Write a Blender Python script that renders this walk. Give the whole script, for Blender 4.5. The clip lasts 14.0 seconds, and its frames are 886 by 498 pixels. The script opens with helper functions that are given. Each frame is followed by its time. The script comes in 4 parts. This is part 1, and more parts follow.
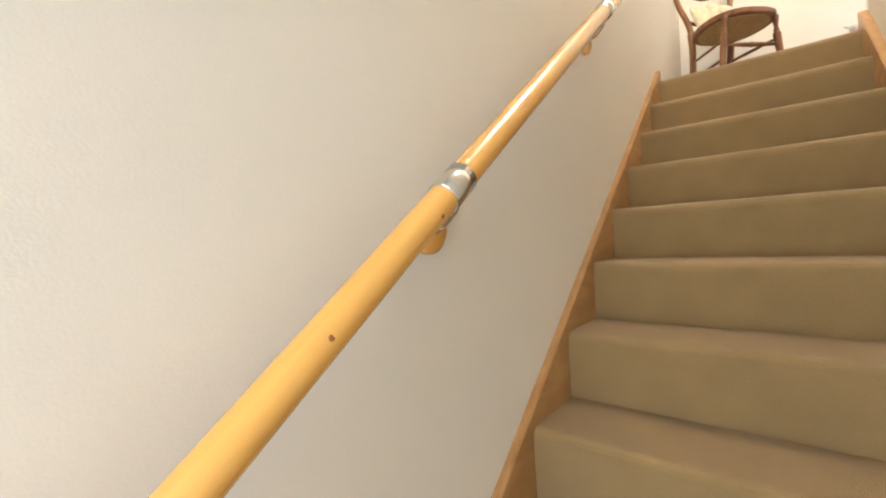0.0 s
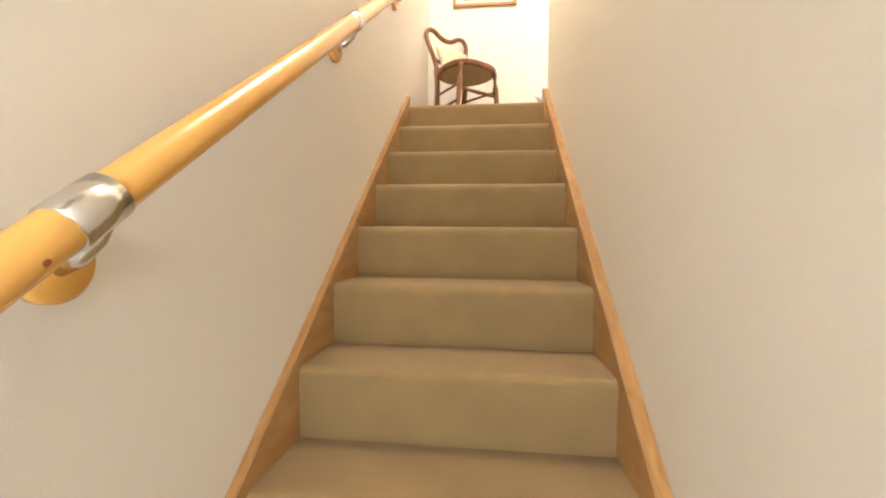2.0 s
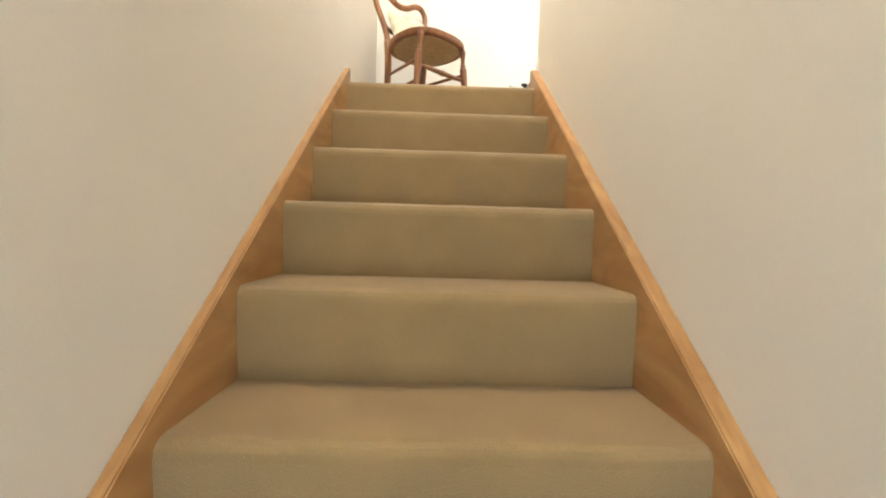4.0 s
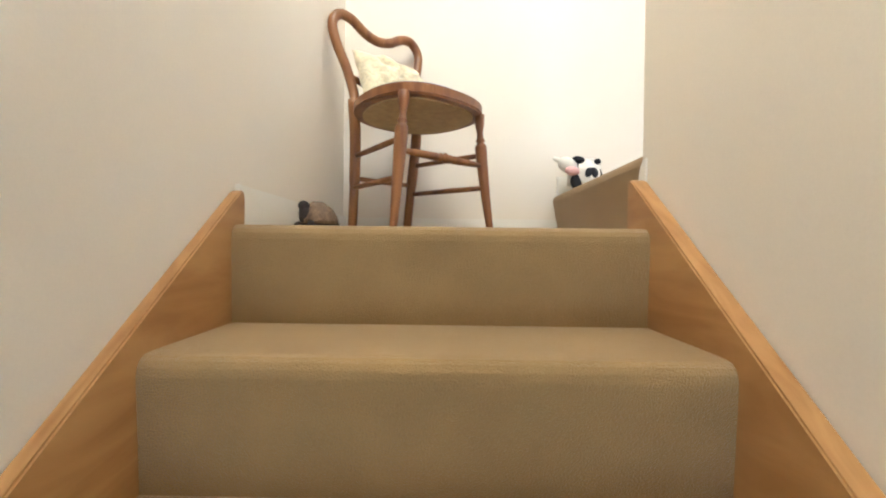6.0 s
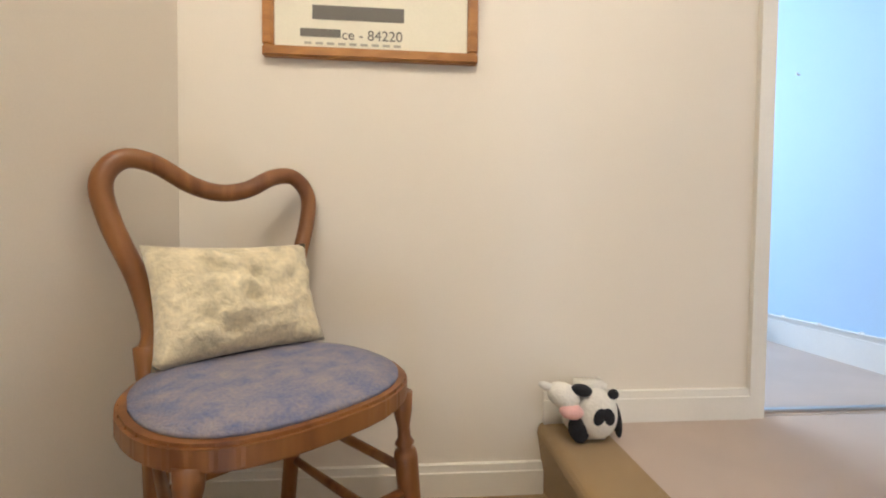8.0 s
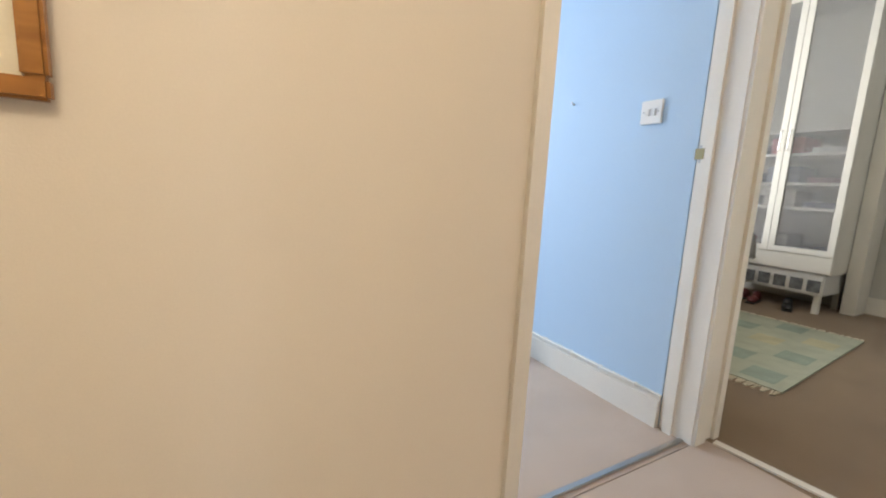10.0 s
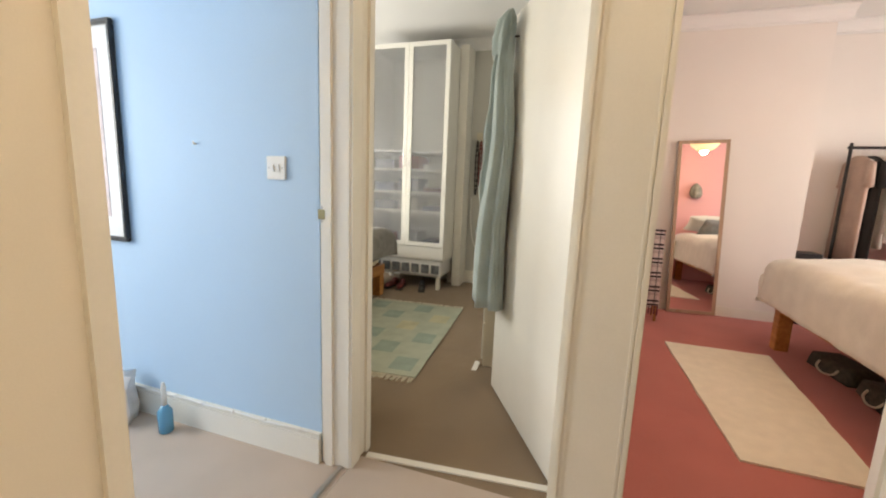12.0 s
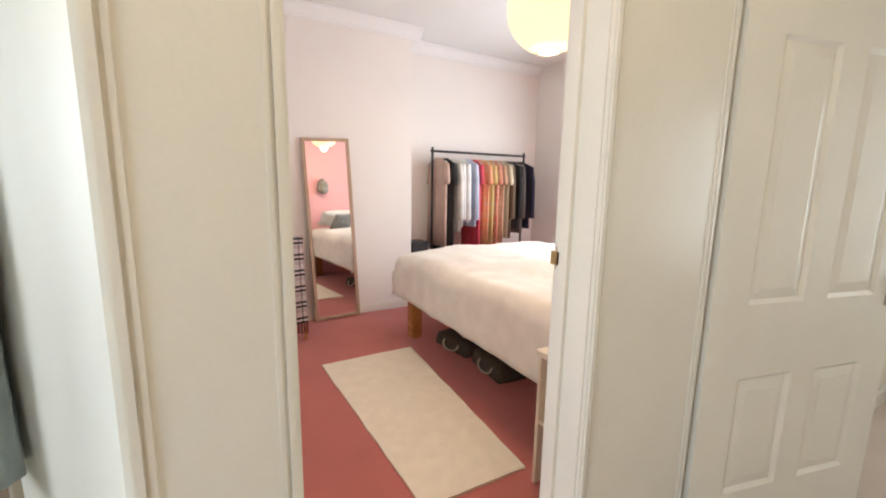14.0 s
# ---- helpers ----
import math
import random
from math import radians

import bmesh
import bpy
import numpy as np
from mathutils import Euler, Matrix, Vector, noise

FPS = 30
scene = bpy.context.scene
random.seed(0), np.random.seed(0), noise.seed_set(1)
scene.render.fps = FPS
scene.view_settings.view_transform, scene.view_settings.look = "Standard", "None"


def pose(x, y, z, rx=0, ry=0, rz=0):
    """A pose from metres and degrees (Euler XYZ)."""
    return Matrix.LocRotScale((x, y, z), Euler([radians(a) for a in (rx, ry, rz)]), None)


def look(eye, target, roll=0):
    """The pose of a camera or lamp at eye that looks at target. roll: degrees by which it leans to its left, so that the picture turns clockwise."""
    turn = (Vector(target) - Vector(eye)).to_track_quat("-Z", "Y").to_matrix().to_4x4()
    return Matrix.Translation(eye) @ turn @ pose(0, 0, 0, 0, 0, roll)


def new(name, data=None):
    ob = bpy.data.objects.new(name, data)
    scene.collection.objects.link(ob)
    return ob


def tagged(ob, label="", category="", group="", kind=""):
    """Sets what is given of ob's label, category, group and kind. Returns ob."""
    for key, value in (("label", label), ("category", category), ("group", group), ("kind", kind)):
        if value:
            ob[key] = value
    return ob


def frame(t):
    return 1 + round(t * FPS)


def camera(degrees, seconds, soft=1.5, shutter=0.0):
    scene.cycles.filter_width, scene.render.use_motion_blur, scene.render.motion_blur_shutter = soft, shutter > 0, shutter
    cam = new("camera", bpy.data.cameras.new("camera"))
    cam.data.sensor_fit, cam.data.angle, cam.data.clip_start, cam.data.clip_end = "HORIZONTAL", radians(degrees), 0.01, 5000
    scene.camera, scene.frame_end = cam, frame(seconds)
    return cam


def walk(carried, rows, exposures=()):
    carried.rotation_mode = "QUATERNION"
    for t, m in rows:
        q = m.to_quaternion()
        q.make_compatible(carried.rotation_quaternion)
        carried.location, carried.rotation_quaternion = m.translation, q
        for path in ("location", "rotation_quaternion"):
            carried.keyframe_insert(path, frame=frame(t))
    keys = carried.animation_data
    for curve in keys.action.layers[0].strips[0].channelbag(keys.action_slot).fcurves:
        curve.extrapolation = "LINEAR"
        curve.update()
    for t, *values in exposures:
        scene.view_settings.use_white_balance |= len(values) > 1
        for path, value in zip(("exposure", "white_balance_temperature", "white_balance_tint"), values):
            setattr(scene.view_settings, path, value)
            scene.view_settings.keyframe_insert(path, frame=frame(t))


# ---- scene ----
cam = camera(95.0, 14.0, 2.0)
PATH = [
    (0, (0.492, -2.7, 1.640), (-0.77, -1.141, 1.618), -2.4),
    (0.5, (0.528, -2.654, 1.655), (-0.475, -0.924, 1.635), -1.4),
    (1, (0.528, -2.587, 1.680), (-0.207, -0.727, 1.648), -0.9),
    (1.5, (0.518, -2.562, 1.699), (0.065, -0.614, 1.655), -0.3),
    (2, (0.511, -2.553, 1.707), (0.29, -0.566, 1.658), 0.5),
    (4.5, (0.396, -1.561, 2.000), (0.442, 0.438, 1.938), 1.6),
    (5, (0.415, -1.277, 2.172), (0.46, 0.723, 2.133), 1.4),
    (5.5, (0.392, -1.036, 2.332), (0.455, 0.963, 2.327), 1.3),
    (6, (0.43, -0.815, 2.512), (0.42, 1.183, 2.505), 0.7),
    (6.5, (0.451, -0.617, 2.657), (0.403, 1.38, 2.76), 0.6),
    (7, (0.467, -0.393, 2.839), (0.452, 1.606, 2.903), 0.8),
    (7.7, (0.52, -0.17, 3.14), (0.57, 1.82, 3.14), 0.4),
    (8.5, (0.64, 0.03, 3.40), (1.0, 1.98, 3.2), 1.4),
    (9.3, (0.759, 0.155, 3.533), (1.355, 2.034, 3.198), 2.3),
    (9.5, (0.785, 0.199, 3.536), (1.501, 2.042, 3.23), 3.1),
    (10, (0.905, 0.265, 3.616), (1.868, 1.991, 3.311), 3.0),
    (10.5, (0.946, 0.29, 3.75), (2.206, 1.815, 3.451), 2.7),
    (11, (0.97, 0.26, 3.857), (2.507, 1.505, 3.557), 2.6),
    (11.5, (0.989, 0.228, 3.899), (2.722, 1.174, 3.586), 2.6),
    (12, (1.069, 0.187, 3.904), (2.942, 0.811, 3.581), 2.3),
    (12.5, (1.276, 0.13, 3.904), (3.231, 0.391, 3.575), 2.1),
    (13, (1.524, 0.047, 3.97), (3.492, -0.094, 3.642), 2.0),
    (13.5, (1.663, 0.024, 4.012), (3.555, -0.537, 3.687), 1.8),
    (14, (1.779, 0.074, 4.013), (3.492, -0.907, 3.692), 1.0),
]
walk(cam, [(t, look(eye, target, roll)) for t, eye, target, roll in PATH],
     [(0, 1.12, 5800, 8), (2, 1.36, 6150, 10), (4.5, 1.42, 5300, 4), (6, 1.08, 5200, 5), (7, 0.66, 5050, 7), (9.3, -0.28, 6800, 12), (10.5, -0.26, 6800, 11), (11.5, -0.26, 6900, 9), (12.5, -0.26, 8200, 12), (13, -0.02, 6850, 8), (14, 0.02, 6350, 6)])

# ---- light ----
world = bpy.data.worlds.new("world")
scene.world = world
world.use_nodes = True
wn = world.node_tree.nodes
sky = wn.new("ShaderNodeTexSky")
sky.sky_type, sky.sun_disc = "NISHITA", False
sky.sun_elevation, sky.sun_rotation = radians(38), radians(200)
world.node_tree.links.new(sky.outputs[0], wn["Background"].inputs[0])
wn["Background"].inputs[1].default_value = 0.12


def area(name, m, sx, sy, watts, colour):
    lamp = bpy.data.lights.new(name, "AREA")
    lamp.shape, lamp.size, lamp.size_y, lamp.energy, lamp.color = "RECTANGLE", sx, sy, watts, colour
    ob = new(name, lamp)
    ob.matrix_world = m
    return ob


def bulb(name, x, y, z, watts, colour, radius=0.06):
    lamp = bpy.data.lights.new(name, "POINT")
    lamp.energy, lamp.color, lamp.shadow_soft_size = watts, colour, radius
    ob = new(name, lamp)
    ob.location = (x, y, z)
    return ob


DAY, WARM = (0.86, 0.93, 1.0), (1.0, 0.74, 0.46)
area("daylight_blue_room", look((1.3, 3.5, 4.2), (1.4, 1.0, 3.6)), 1.3, 1.2, 68, DAY)
area("daylight_grey_room", look((3.9, 3.68, 4.25), (3.9, 0, 3.5)), 1.3, 1.3, 98, DAY)
area("daylight_pink_room", look((3.9, -3.58, 4.25), (4.0, 0, 3.6)), 1.5, 1.3, 64, DAY)
# Cool lamp added in the entrance; no door or glass is built there.
area("entrance_fill", look((0.42, -4.4, 1.6), (0.42, 0, 2.6)), 0.6, 1.4, 19, DAY)
# Cool fill added before the closed hall end, which has no window.
area("hall_end_fill", look((1.7, -3.5, 4.0), (1.7, 0, 3.9)), 0.9, 1.2, 16, DAY)
# Unseen warm point added above the hall; no lamp is built here.
bulb("hall_overhead_fill", 1.72, -0.35, 5.05, 11, (1.0, 0.76, 0.50), 0.2)
# Unseen overhead point added to even out stairs and landing; it has no fitting.
bulb("stair_overhead_fill", 0.40, -0.62, 5.25, 57, (1.0, 0.87, 0.68), 0.3)
bulb("pink_room_bulb", 3.3, -1.35, 4.625, 22, WARM, 0.045)
bulb("grey_room_bulb", 3.45, 1.8, 4.685, 8, WARM, 0.045)


# ---- materials ----
def mat(name, colour, rough=0.6, vary=0.06, scale=3.0, fine=200.0, bump=0.0, metal=0.0, second=None, coat=0.0, sheen=0.0):
    m = bpy.data.materials.new(name)
    m.use_nodes = True
    nt = m.node_tree
    n, l = nt.nodes, nt.links
    b = n["Principled BSDF"]
    b.inputs["Roughness"].default_value, b.inputs["Metallic"].default_value = rough, metal
    b.inputs["Coat Weight"].default_value, b.inputs["Sheen Weight"].default_value = coat, sheen
    tc = n.new("ShaderNodeTexCoord")
    big, small = n.new("ShaderNodeTexNoise"), n.new("ShaderNodeTexNoise")
    big.inputs["Scale"].default_value, big.inputs["Detail"].default_value = scale, 4
    small.inputs["Scale"].default_value, small.inputs["Detail"].default_value = fine, 2
    l.new(tc.outputs["Object"], big.inputs["Vector"])
    l.new(tc.outputs["Object"], small.inputs["Vector"])
    mix = n.new("ShaderNodeMix")
    mix.data_type = "RGBA"
    lo = second or tuple(c * (1 - 2.2 * vary) for c in colour)
    hi = tuple(min(1, c * (1 + vary)) for c in colour)
    mix.inputs["A"].default_value, mix.inputs["B"].default_value = (*lo, 1), (*hi, 1)
    add = n.new("ShaderNodeMath")
    add.operation = "MULTIPLY_ADD"
    add.inputs[1].default_value, add.inputs[2].default_value = 0.35, 0.0
    l.new(small.outputs["Fac"], add.inputs[0])
    tot = n.new("ShaderNodeMath")
    tot.operation = "MULTIPLY_ADD"
    tot.inputs[1].default_value = 0.65
    l.new(big.outputs["Fac"], tot.inputs[0])
    l.new(add.outputs[0], tot.inputs[2])
    ramp = n.new("ShaderNodeMapRange")
    ramp.inputs["From Min"].default_value, ramp.inputs["From Max"].default_value = 0.3, 0.7
    l.new(tot.outputs[0], ramp.inputs["Value"])
    l.new(ramp.outputs[0], mix.inputs["Factor"])
    l.new(mix.outputs["Result"], b.inputs["Base Color"])
    if bump:
        bp = n.new("ShaderNodeBump")
        bp.inputs["Strength"].default_value, bp.inputs["Distance"].default_value = bump, 0.004
        l.new(small.outputs["Fac"], bp.inputs["Height"])
        l.new(bp.outputs[0], b.inputs["Normal"])
    return m


def wood(name, light, dark, rough=0.35, stretch=(1, 1, 0.08), scale=14.0, coat=0.2):
    m = mat(name, light, rough, coat=coat)
    nt = m.node_tree
    n, l = nt.nodes, nt.links
    tc = n.new("ShaderNodeTexCoord")
    mp = n.new("ShaderNodeMapping")
    mp.inputs["Scale"].default_value = stretch
    no = n.new("ShaderNodeTexNoise")
    no.inputs["Scale"].default_value, no.inputs["Detail"].default_value, no.inputs["Distortion"].default_value = scale, 6, 1.2
    rp = n.new("ShaderNodeValToRGB")
    rp.color_ramp.elements[0].position, rp.color_ramp.elements[1].position = 0.32, 0.66
    rp.color_ramp.elements[0].color, rp.color_ramp.elements[1].color = (*dark, 1), (*light, 1)
    l.new(tc.outputs["Object"], mp.inputs["Vector"])
    l.new(mp.outputs[0], no.inputs["Vector"])
    l.new(no.outputs["Fac"], rp.inputs["Fac"])
    l.new(rp.outputs["Color"], n["Principled BSDF"].inputs["Base Color"])
    return m


CREAM = mat("cream_wall_paint", (0.80, 0.74, 0.645), 0.75, 0.02, 1.2, 260, 0.06)
BLUE = mat("pale_blue_wall_paint", (0.47, 0.64, 0.82), 0.7, 0.025, 1.5, 260, 0.06)
GREY = mat("warm_grey_wall_paint", (0.55, 0.54, 0.50), 0.75, 0.025, 1.5, 260, 0.06)
BLUSH = mat("blush_white_wall_paint", (0.81, 0.765, 0.725), 0.75, 0.02, 1.5, 260, 0.06)
PINK = mat("pink_wall_paint", (0.80, 0.42, 0.42), 0.75, 0.02, 1.5, 260, 0.06)
CEIL = mat("ceiling_paint", (0.82, 0.81, 0.80), 0.8, 0.015, 1.5, 200, 0.05)
GLOSS = mat("white_gloss_paint", (0.82, 0.79, 0.72), 0.32, 0.02, 6, 120, 0.03)
CARPET = mat("beige_stair_carpet", (0.342, 0.22, 0.083), 0.95, 0.10, 5, 420, 0.9, sheen=0.25)
HALLCARPET = mat("pinkish_beige_carpet", (0.56, 0.45, 0.37), 0.95, 0.06, 4, 420, 0.8, sheen=0.2)
BROWNCARPET = mat("brown_carpet", (0.25, 0.17, 0.10), 0.95, 0.09, 4, 420, 0.8, sheen=0.2)
REDCARPET = mat("rose_red_carpet", (0.56, 0.172, 0.152), 0.95, 0.08, 3, 420, 0.8, sheen=0.15)
PINE = wood("varnished_pine", (0.50, 0.285, 0.105), (0.35, 0.172, 0.054), 0.38, (1, 0.10, 0.35), 30)
RAILWOOD = wood("honey_pine", (0.84, 0.46, 0.11), (0.74, 0.37, 0.075), 0.24, (1, 0.03, 0.03), 26, 0.5)
CHROME = mat("chrome", (0.72, 0.71, 0.68), 0.18, 0.03, metal=1.0)


# ---- helpers of this scene ----
def part(name, bm, material, parent=None, label="", smooth=False, bevel=0.0):
    if bevel:
        bmesh.ops.bevel(bm, geom=bm.edges[:], offset=bevel, segments=2, affect="EDGES", clamp_overlap=True)
    me = bpy.data.meshes.new(name)
    bm.to_mesh(me)
    bm.free()
    for mm in material if isinstance(material, (list, tuple)) else (material,):
        me.materials.append(mm)
    if smooth:
        me.polygons.foreach_set("use_smooth", [True] * len(me.polygons))
    ob = new(name, me)
    if parent:
        ob.parent = parent
    if label:
        tagged(ob, label)
    return ob


def thing(name, m, label, category, group="", kind=""):
    ob = new(name)
    ob.matrix_world = m
    ob.empty_display_size = 0.1
    return tagged(ob, label, category, group, kind)


def cuboid(bm, x0, x1, y0, y1, z0, z1, m=None, index=0):
    vs = [bm.verts.new((x, y, z)) for x in (x0, x1) for y in (y0, y1) for z in (z0, z1)]
    if m:
        for v in vs:
            v.co = m @ v.co
    faces = []
    for q in ((0, 1, 3, 2), (4, 6, 7, 5), (0, 4, 5, 1), (2, 3, 7, 6), (0, 2, 6, 4), (1, 5, 7, 3)):
        f = bm.faces.new([vs[i] for i in q])
        f.material_index = index
        faces.append(f)
    return faces


def boxed(*args, **kw):
    bm = bmesh.new()
    cuboid(bm, *args, **kw)
    return bm


def tube(points, radii, sides=10, closed=False, caps=True):
    """A round rod swept along points; radii is one number or one for each point."""
    bm = bmesh.new()
    pts = [Vector(p) for p in points]
    n = len(pts)
    rs = radii if isinstance(radii, (list, tuple)) else [radii] * n
    rings = []
    for i, p in enumerate(pts):
        a = pts[i - 1] if (i or closed) else p
        b = pts[(i + 1) % n] if (i < n - 1 or closed) else p
        d = (b - a).normalized()
        if i == 0:
            ref = Vector((0, 0, 1)) if abs(d.z) < 0.9 else Vector((1, 0, 0))
            u = d.cross(ref).normalized()
        else:
            u = (u - d * u.dot(d)).normalized()
        v = d.cross(u).normalized()
        rings.append([bm.verts.new(p + rs[i] * (math.cos(k * math.tau / sides) * u + math.sin(k * math.tau / sides) * v)) for k in range(sides)])
    for i in range(n if closed else n - 1):
        r, s = rings[i], rings[(i + 1) % n]
        for k in range(sides):
            bm.faces.new((r[k], r[(k + 1) % sides], s[(k + 1) % sides], s[k]))
    if caps and not closed:
        bm.faces.new(rings[0])
        bm.faces.new(rings[-1])
    bmesh.ops.recalc_face_normals(bm, faces=bm.faces)
    return bm


def prism(outline, depth, axis="x", at=0.0):
    """An outline of (a, b) pairs pushed through a depth along an axis."""
    bm = bmesh.new()
    place = {"x": lambda a, b, d: (d, a, b), "y": lambda a, b, d: (a, d, b), "z": lambda a, b, d: (a, b, d)}[axis]
    r0 = [bm.verts.new(place(a, b, at)) for a, b in outline]
    r1 = [bm.verts.new(place(a, b, at + depth)) for a, b in outline]
    bm.faces.new(r0)
    bm.faces.new(r1)
    n = len(outline)
    for i in range(n):
        bm.faces.new((r0[i], r0[(i + 1) % n], r1[(i + 1) % n], r1[i]))
    bmesh.ops.recalc_face_normals(bm, faces=bm.faces)
    return bm


def wall(name, pieces, paints, base=None):
    """A wall of cuboid pieces; paints gives another paint for faces that look along an axis, as '+x'."""
    bm = bmesh.new()
    mats = [base or CREAM] + list(paints.values())
    for p in pieces:
        for f in cuboid(bm, *p):
            f.normal_update()
            for i, k in enumerate(paints):
                if f.normal["xyz".index(k[1])] * (1 if k[0] == "+" else -1) > 0.9:
                    f.material_index = i + 1
    return tagged(part(name, bm, mats), kind="structure")


# ---- levels ----
RISE, GOING, STEPS = 0.2, 0.25, 13
FOOT = -0.045
LAND = FOOT + RISE * STEPS
U = 2.745
CEILING = 5.45
DOORTOP = U + 2.03

# ---- large structure ----
wall("wall_stair_outer", [(-0.155, -0.024, -4.6, 0.985, FOOT - 0.1, CEILING)], {})
wall("wall_stair_inner", [(0.875, 1.0, -4.6, 0.105, FOOT - 0.1, CEILING)], {})
wall("wall_entrance", [(-0.155, 1.0, -4.72, -4.6, FOOT - 0.1, CEILING)], {})
wall("wall_picture", [(-0.155, 1.53, 0.985, 1.105, LAND - 0.2, CEILING), (1.53, 2.39, 0.985, 1.105, DOORTOP, CEILING), (2.39, 2.449, 0.985, 1.105, U, CEILING)], {"+y": BLUE})
wall("wall_doors", [(2.45, 2.57, -0.005, 0.02, U, CEILING),
                    (2.45, 2.57, -0.76, -0.005, DOORTOP, CEILING), (2.45, 2.57, -1.2, -0.76, U, CEILING), (2.45, 2.57, -2.0, -1.2, DOORTOP, CEILING), (2.45, 2.57, -3.72, -2.0, U, CEILING), (2.545, 2.57, -2.0, -1.2, U, DOORTOP)], {"+x": PINK})
wall("wall_grey_door", [(2.45, 2.57, 1.03, 1.105, U, CEILING), (2.45, 2.57, 0.17, 1.03, DOORTOP, CEILING), (2.45, 2.57, 0.02, 0.17, U, CEILING)], {"+x": GREY})
wall("wall_blue_grey", [(2.36, 2.57, 1.105, 3.82, U, CEILING)], {"-x": BLUE, "+x": GREY})
wall("wall_bedrooms", [(2.57, 5.97, 0.02, 0.13, U, CEILING)], {"+y": GREY, "-y": BLUSH})
wall("wall_grey_back", [(5.65, 5.77, 0.13, 3.82, U, CEILING)], {"-x": GREY})
wall("wall_grey_window", [(2.36, 3.2, 3.7, 3.82, U, CEILING), (4.6, 5.77, 3.7, 3.82, U, CEILING), (3.2, 4.6, 3.7, 3.82, U, U + 0.8), (3.2, 4.6, 3.7, 3.82, U + 2.2, CEILING)], {"-y": GREY})
wall("wall_pink_back", [(5.85, 5.97, -3.72, 0.02, U, CEILING)], {}, BLUSH)
wall("chimney_breast", [(5.5, 5.85, -1.68, -0.47, U, CEILING)], {}, BLUSH)
wall("wall_pink_window", [(2.57, 3.1, -3.72, -3.6, U, CEILING), (4.7, 5.97, -3.72, -3.6, U, CEILING), (3.1, 4.7, -3.72, -3.6, U, U + 0.8), (3.1, 4.7, -3.72, -3.6, U + 2.25, CEILING)], {}, BLUSH)
wall("wall_blue_window", [(-0.155, 0.6, 3.5, 3.62, U, CEILING), (2.0, 2.36, 3.5, 3.62, U, CEILING), (0.6, 2.0, 3.5, 3.62, U, U + 0.8), (0.6, 2.0, 3.5, 3.62, U + 2.1, CEILING)], {}, BLUE)
wall("wall_blue_side", [(-0.155, -0.035, 1.105, 3.5, U, CEILING)], {}, BLUE)
wall("wall_hall_end", [(1.0, 2.45, -3.72, -3.6, U, CEILING)], {})
tagged(part("ceiling", boxed(-0.16, 5.98, -4.73, 3.83, CEILING, CEILING + 0.1), CEIL), kind="structure")
tagged(part("floor_entrance", boxed(-0.155, 1.0, -4.72, -3.0, FOOT - 0.1, FOOT), HALLCARPET), kind="structure")
tagged(part("floor_hall", boxed(0.96, 2.45, -3.7, 0.984, LAND - 0.1, U), HALLCARPET), kind="structure")
tagged(part("floor_blue_room", boxed(-0.1, 2.36, 0.988, 3.6, LAND - 0.1, U), HALLCARPET), kind="structure")
tagged(part("floor_grey_room", boxed(2.45, 5.7, 0.03, 3.75, LAND - 0.1, U), BROWNCARPET), kind="structure")
tagged(part("floor_pink_room", boxed(2.45, 5.9, -3.65, 0.028, LAND - 0.1, U), REDCARPET), kind="structure")

lip = prism([(0.0, LAND), (0.03, LAND), (0.034, LAND + 0.02), (0.034, LAND + 0.11), (0.028, LAND + 0.14), (0.014, LAND + 0.158), (0.0, LAND + 0.16)], 0.03, "x", 0.862)
tagged(part("trim_stair_end", lip, GLOSS), kind="structure").location = (0.009, 0.085, 0)

# ---- stairs ----
def carpet_step(x0, x1, run, rise, deep):
    """Carpeted riser and tread with a soft round nosing, along +y, its nosing at y = 0, z = 0."""
    out = [(0.008, -rise), (0.003, -rise * 0.5), (0.0, -0.05), (-0.001, -0.03), (0.001, -0.017), (0.006, -0.008), (0.014, -0.002), (0.026, 0.0), (run + deep, 0.0), (run + deep, -rise)]
    return prism(out, x1 - x0, "x", x0)


stairs = thing("staircase", Matrix(), "steep beige carpeted staircase between varnished pine strings", "stairs", kind="structure")
for k in range(1, STEPS):
    s = part("carpet_step", carpet_step(0.0, 0.84, GOING, RISE, 0.02), CARPET, stairs, smooth=False)
    s.location = (0, -(STEPS - k) * GOING, FOOT + k * RISE)
slope = RISE / GOING
for x, thick, end in ((-0.024, 0.024, 0.055), (0.84, 0.035, 0.105)):
    up = 0.042
    out = [(-3.2, FOOT), (-3.2, -3.2 * slope + LAND + up), (end - 0.022, LAND + up + slope * (end - 0.022)), (end - 0.006, LAND + up + slope * end - 0.012), (end, LAND + up + slope * end - 0.03), (end, LAND - 0.02), (0.0, LAND - 0.34), (-2.6, FOOT)]
    part("string", prism(out, thick, "x", x), PINE, stairs, "varnished pine stair string", bevel=0.003)
tagged(part("landing", carpet_step(-0.024, 0.94, 1.0, RISE + 0.1, 0.0), CARPET), "beige carpeted half landing", "landing", kind="structure").location = (0, 0, LAND)
b = prism([(0.02, LAND - U), (0.014, -0.12), (0.004, -0.05), (0.0, -0.03), (0.002, -0.016), (0.008, -0.007), (0.016, -0.002), (0.03, 0.0), (0.16, 0.0), (0.16, LAND - U)], 0.88, "x")
st = tagged(part("landing_step", b, CARPET), "beige carpeted step up from the landing", "step", kind="structure")
st.matrix_world = Matrix.Translation((0.905, 0.982, U + 0.003)) @ pose(0, 0, 0, 0, 0, -90)

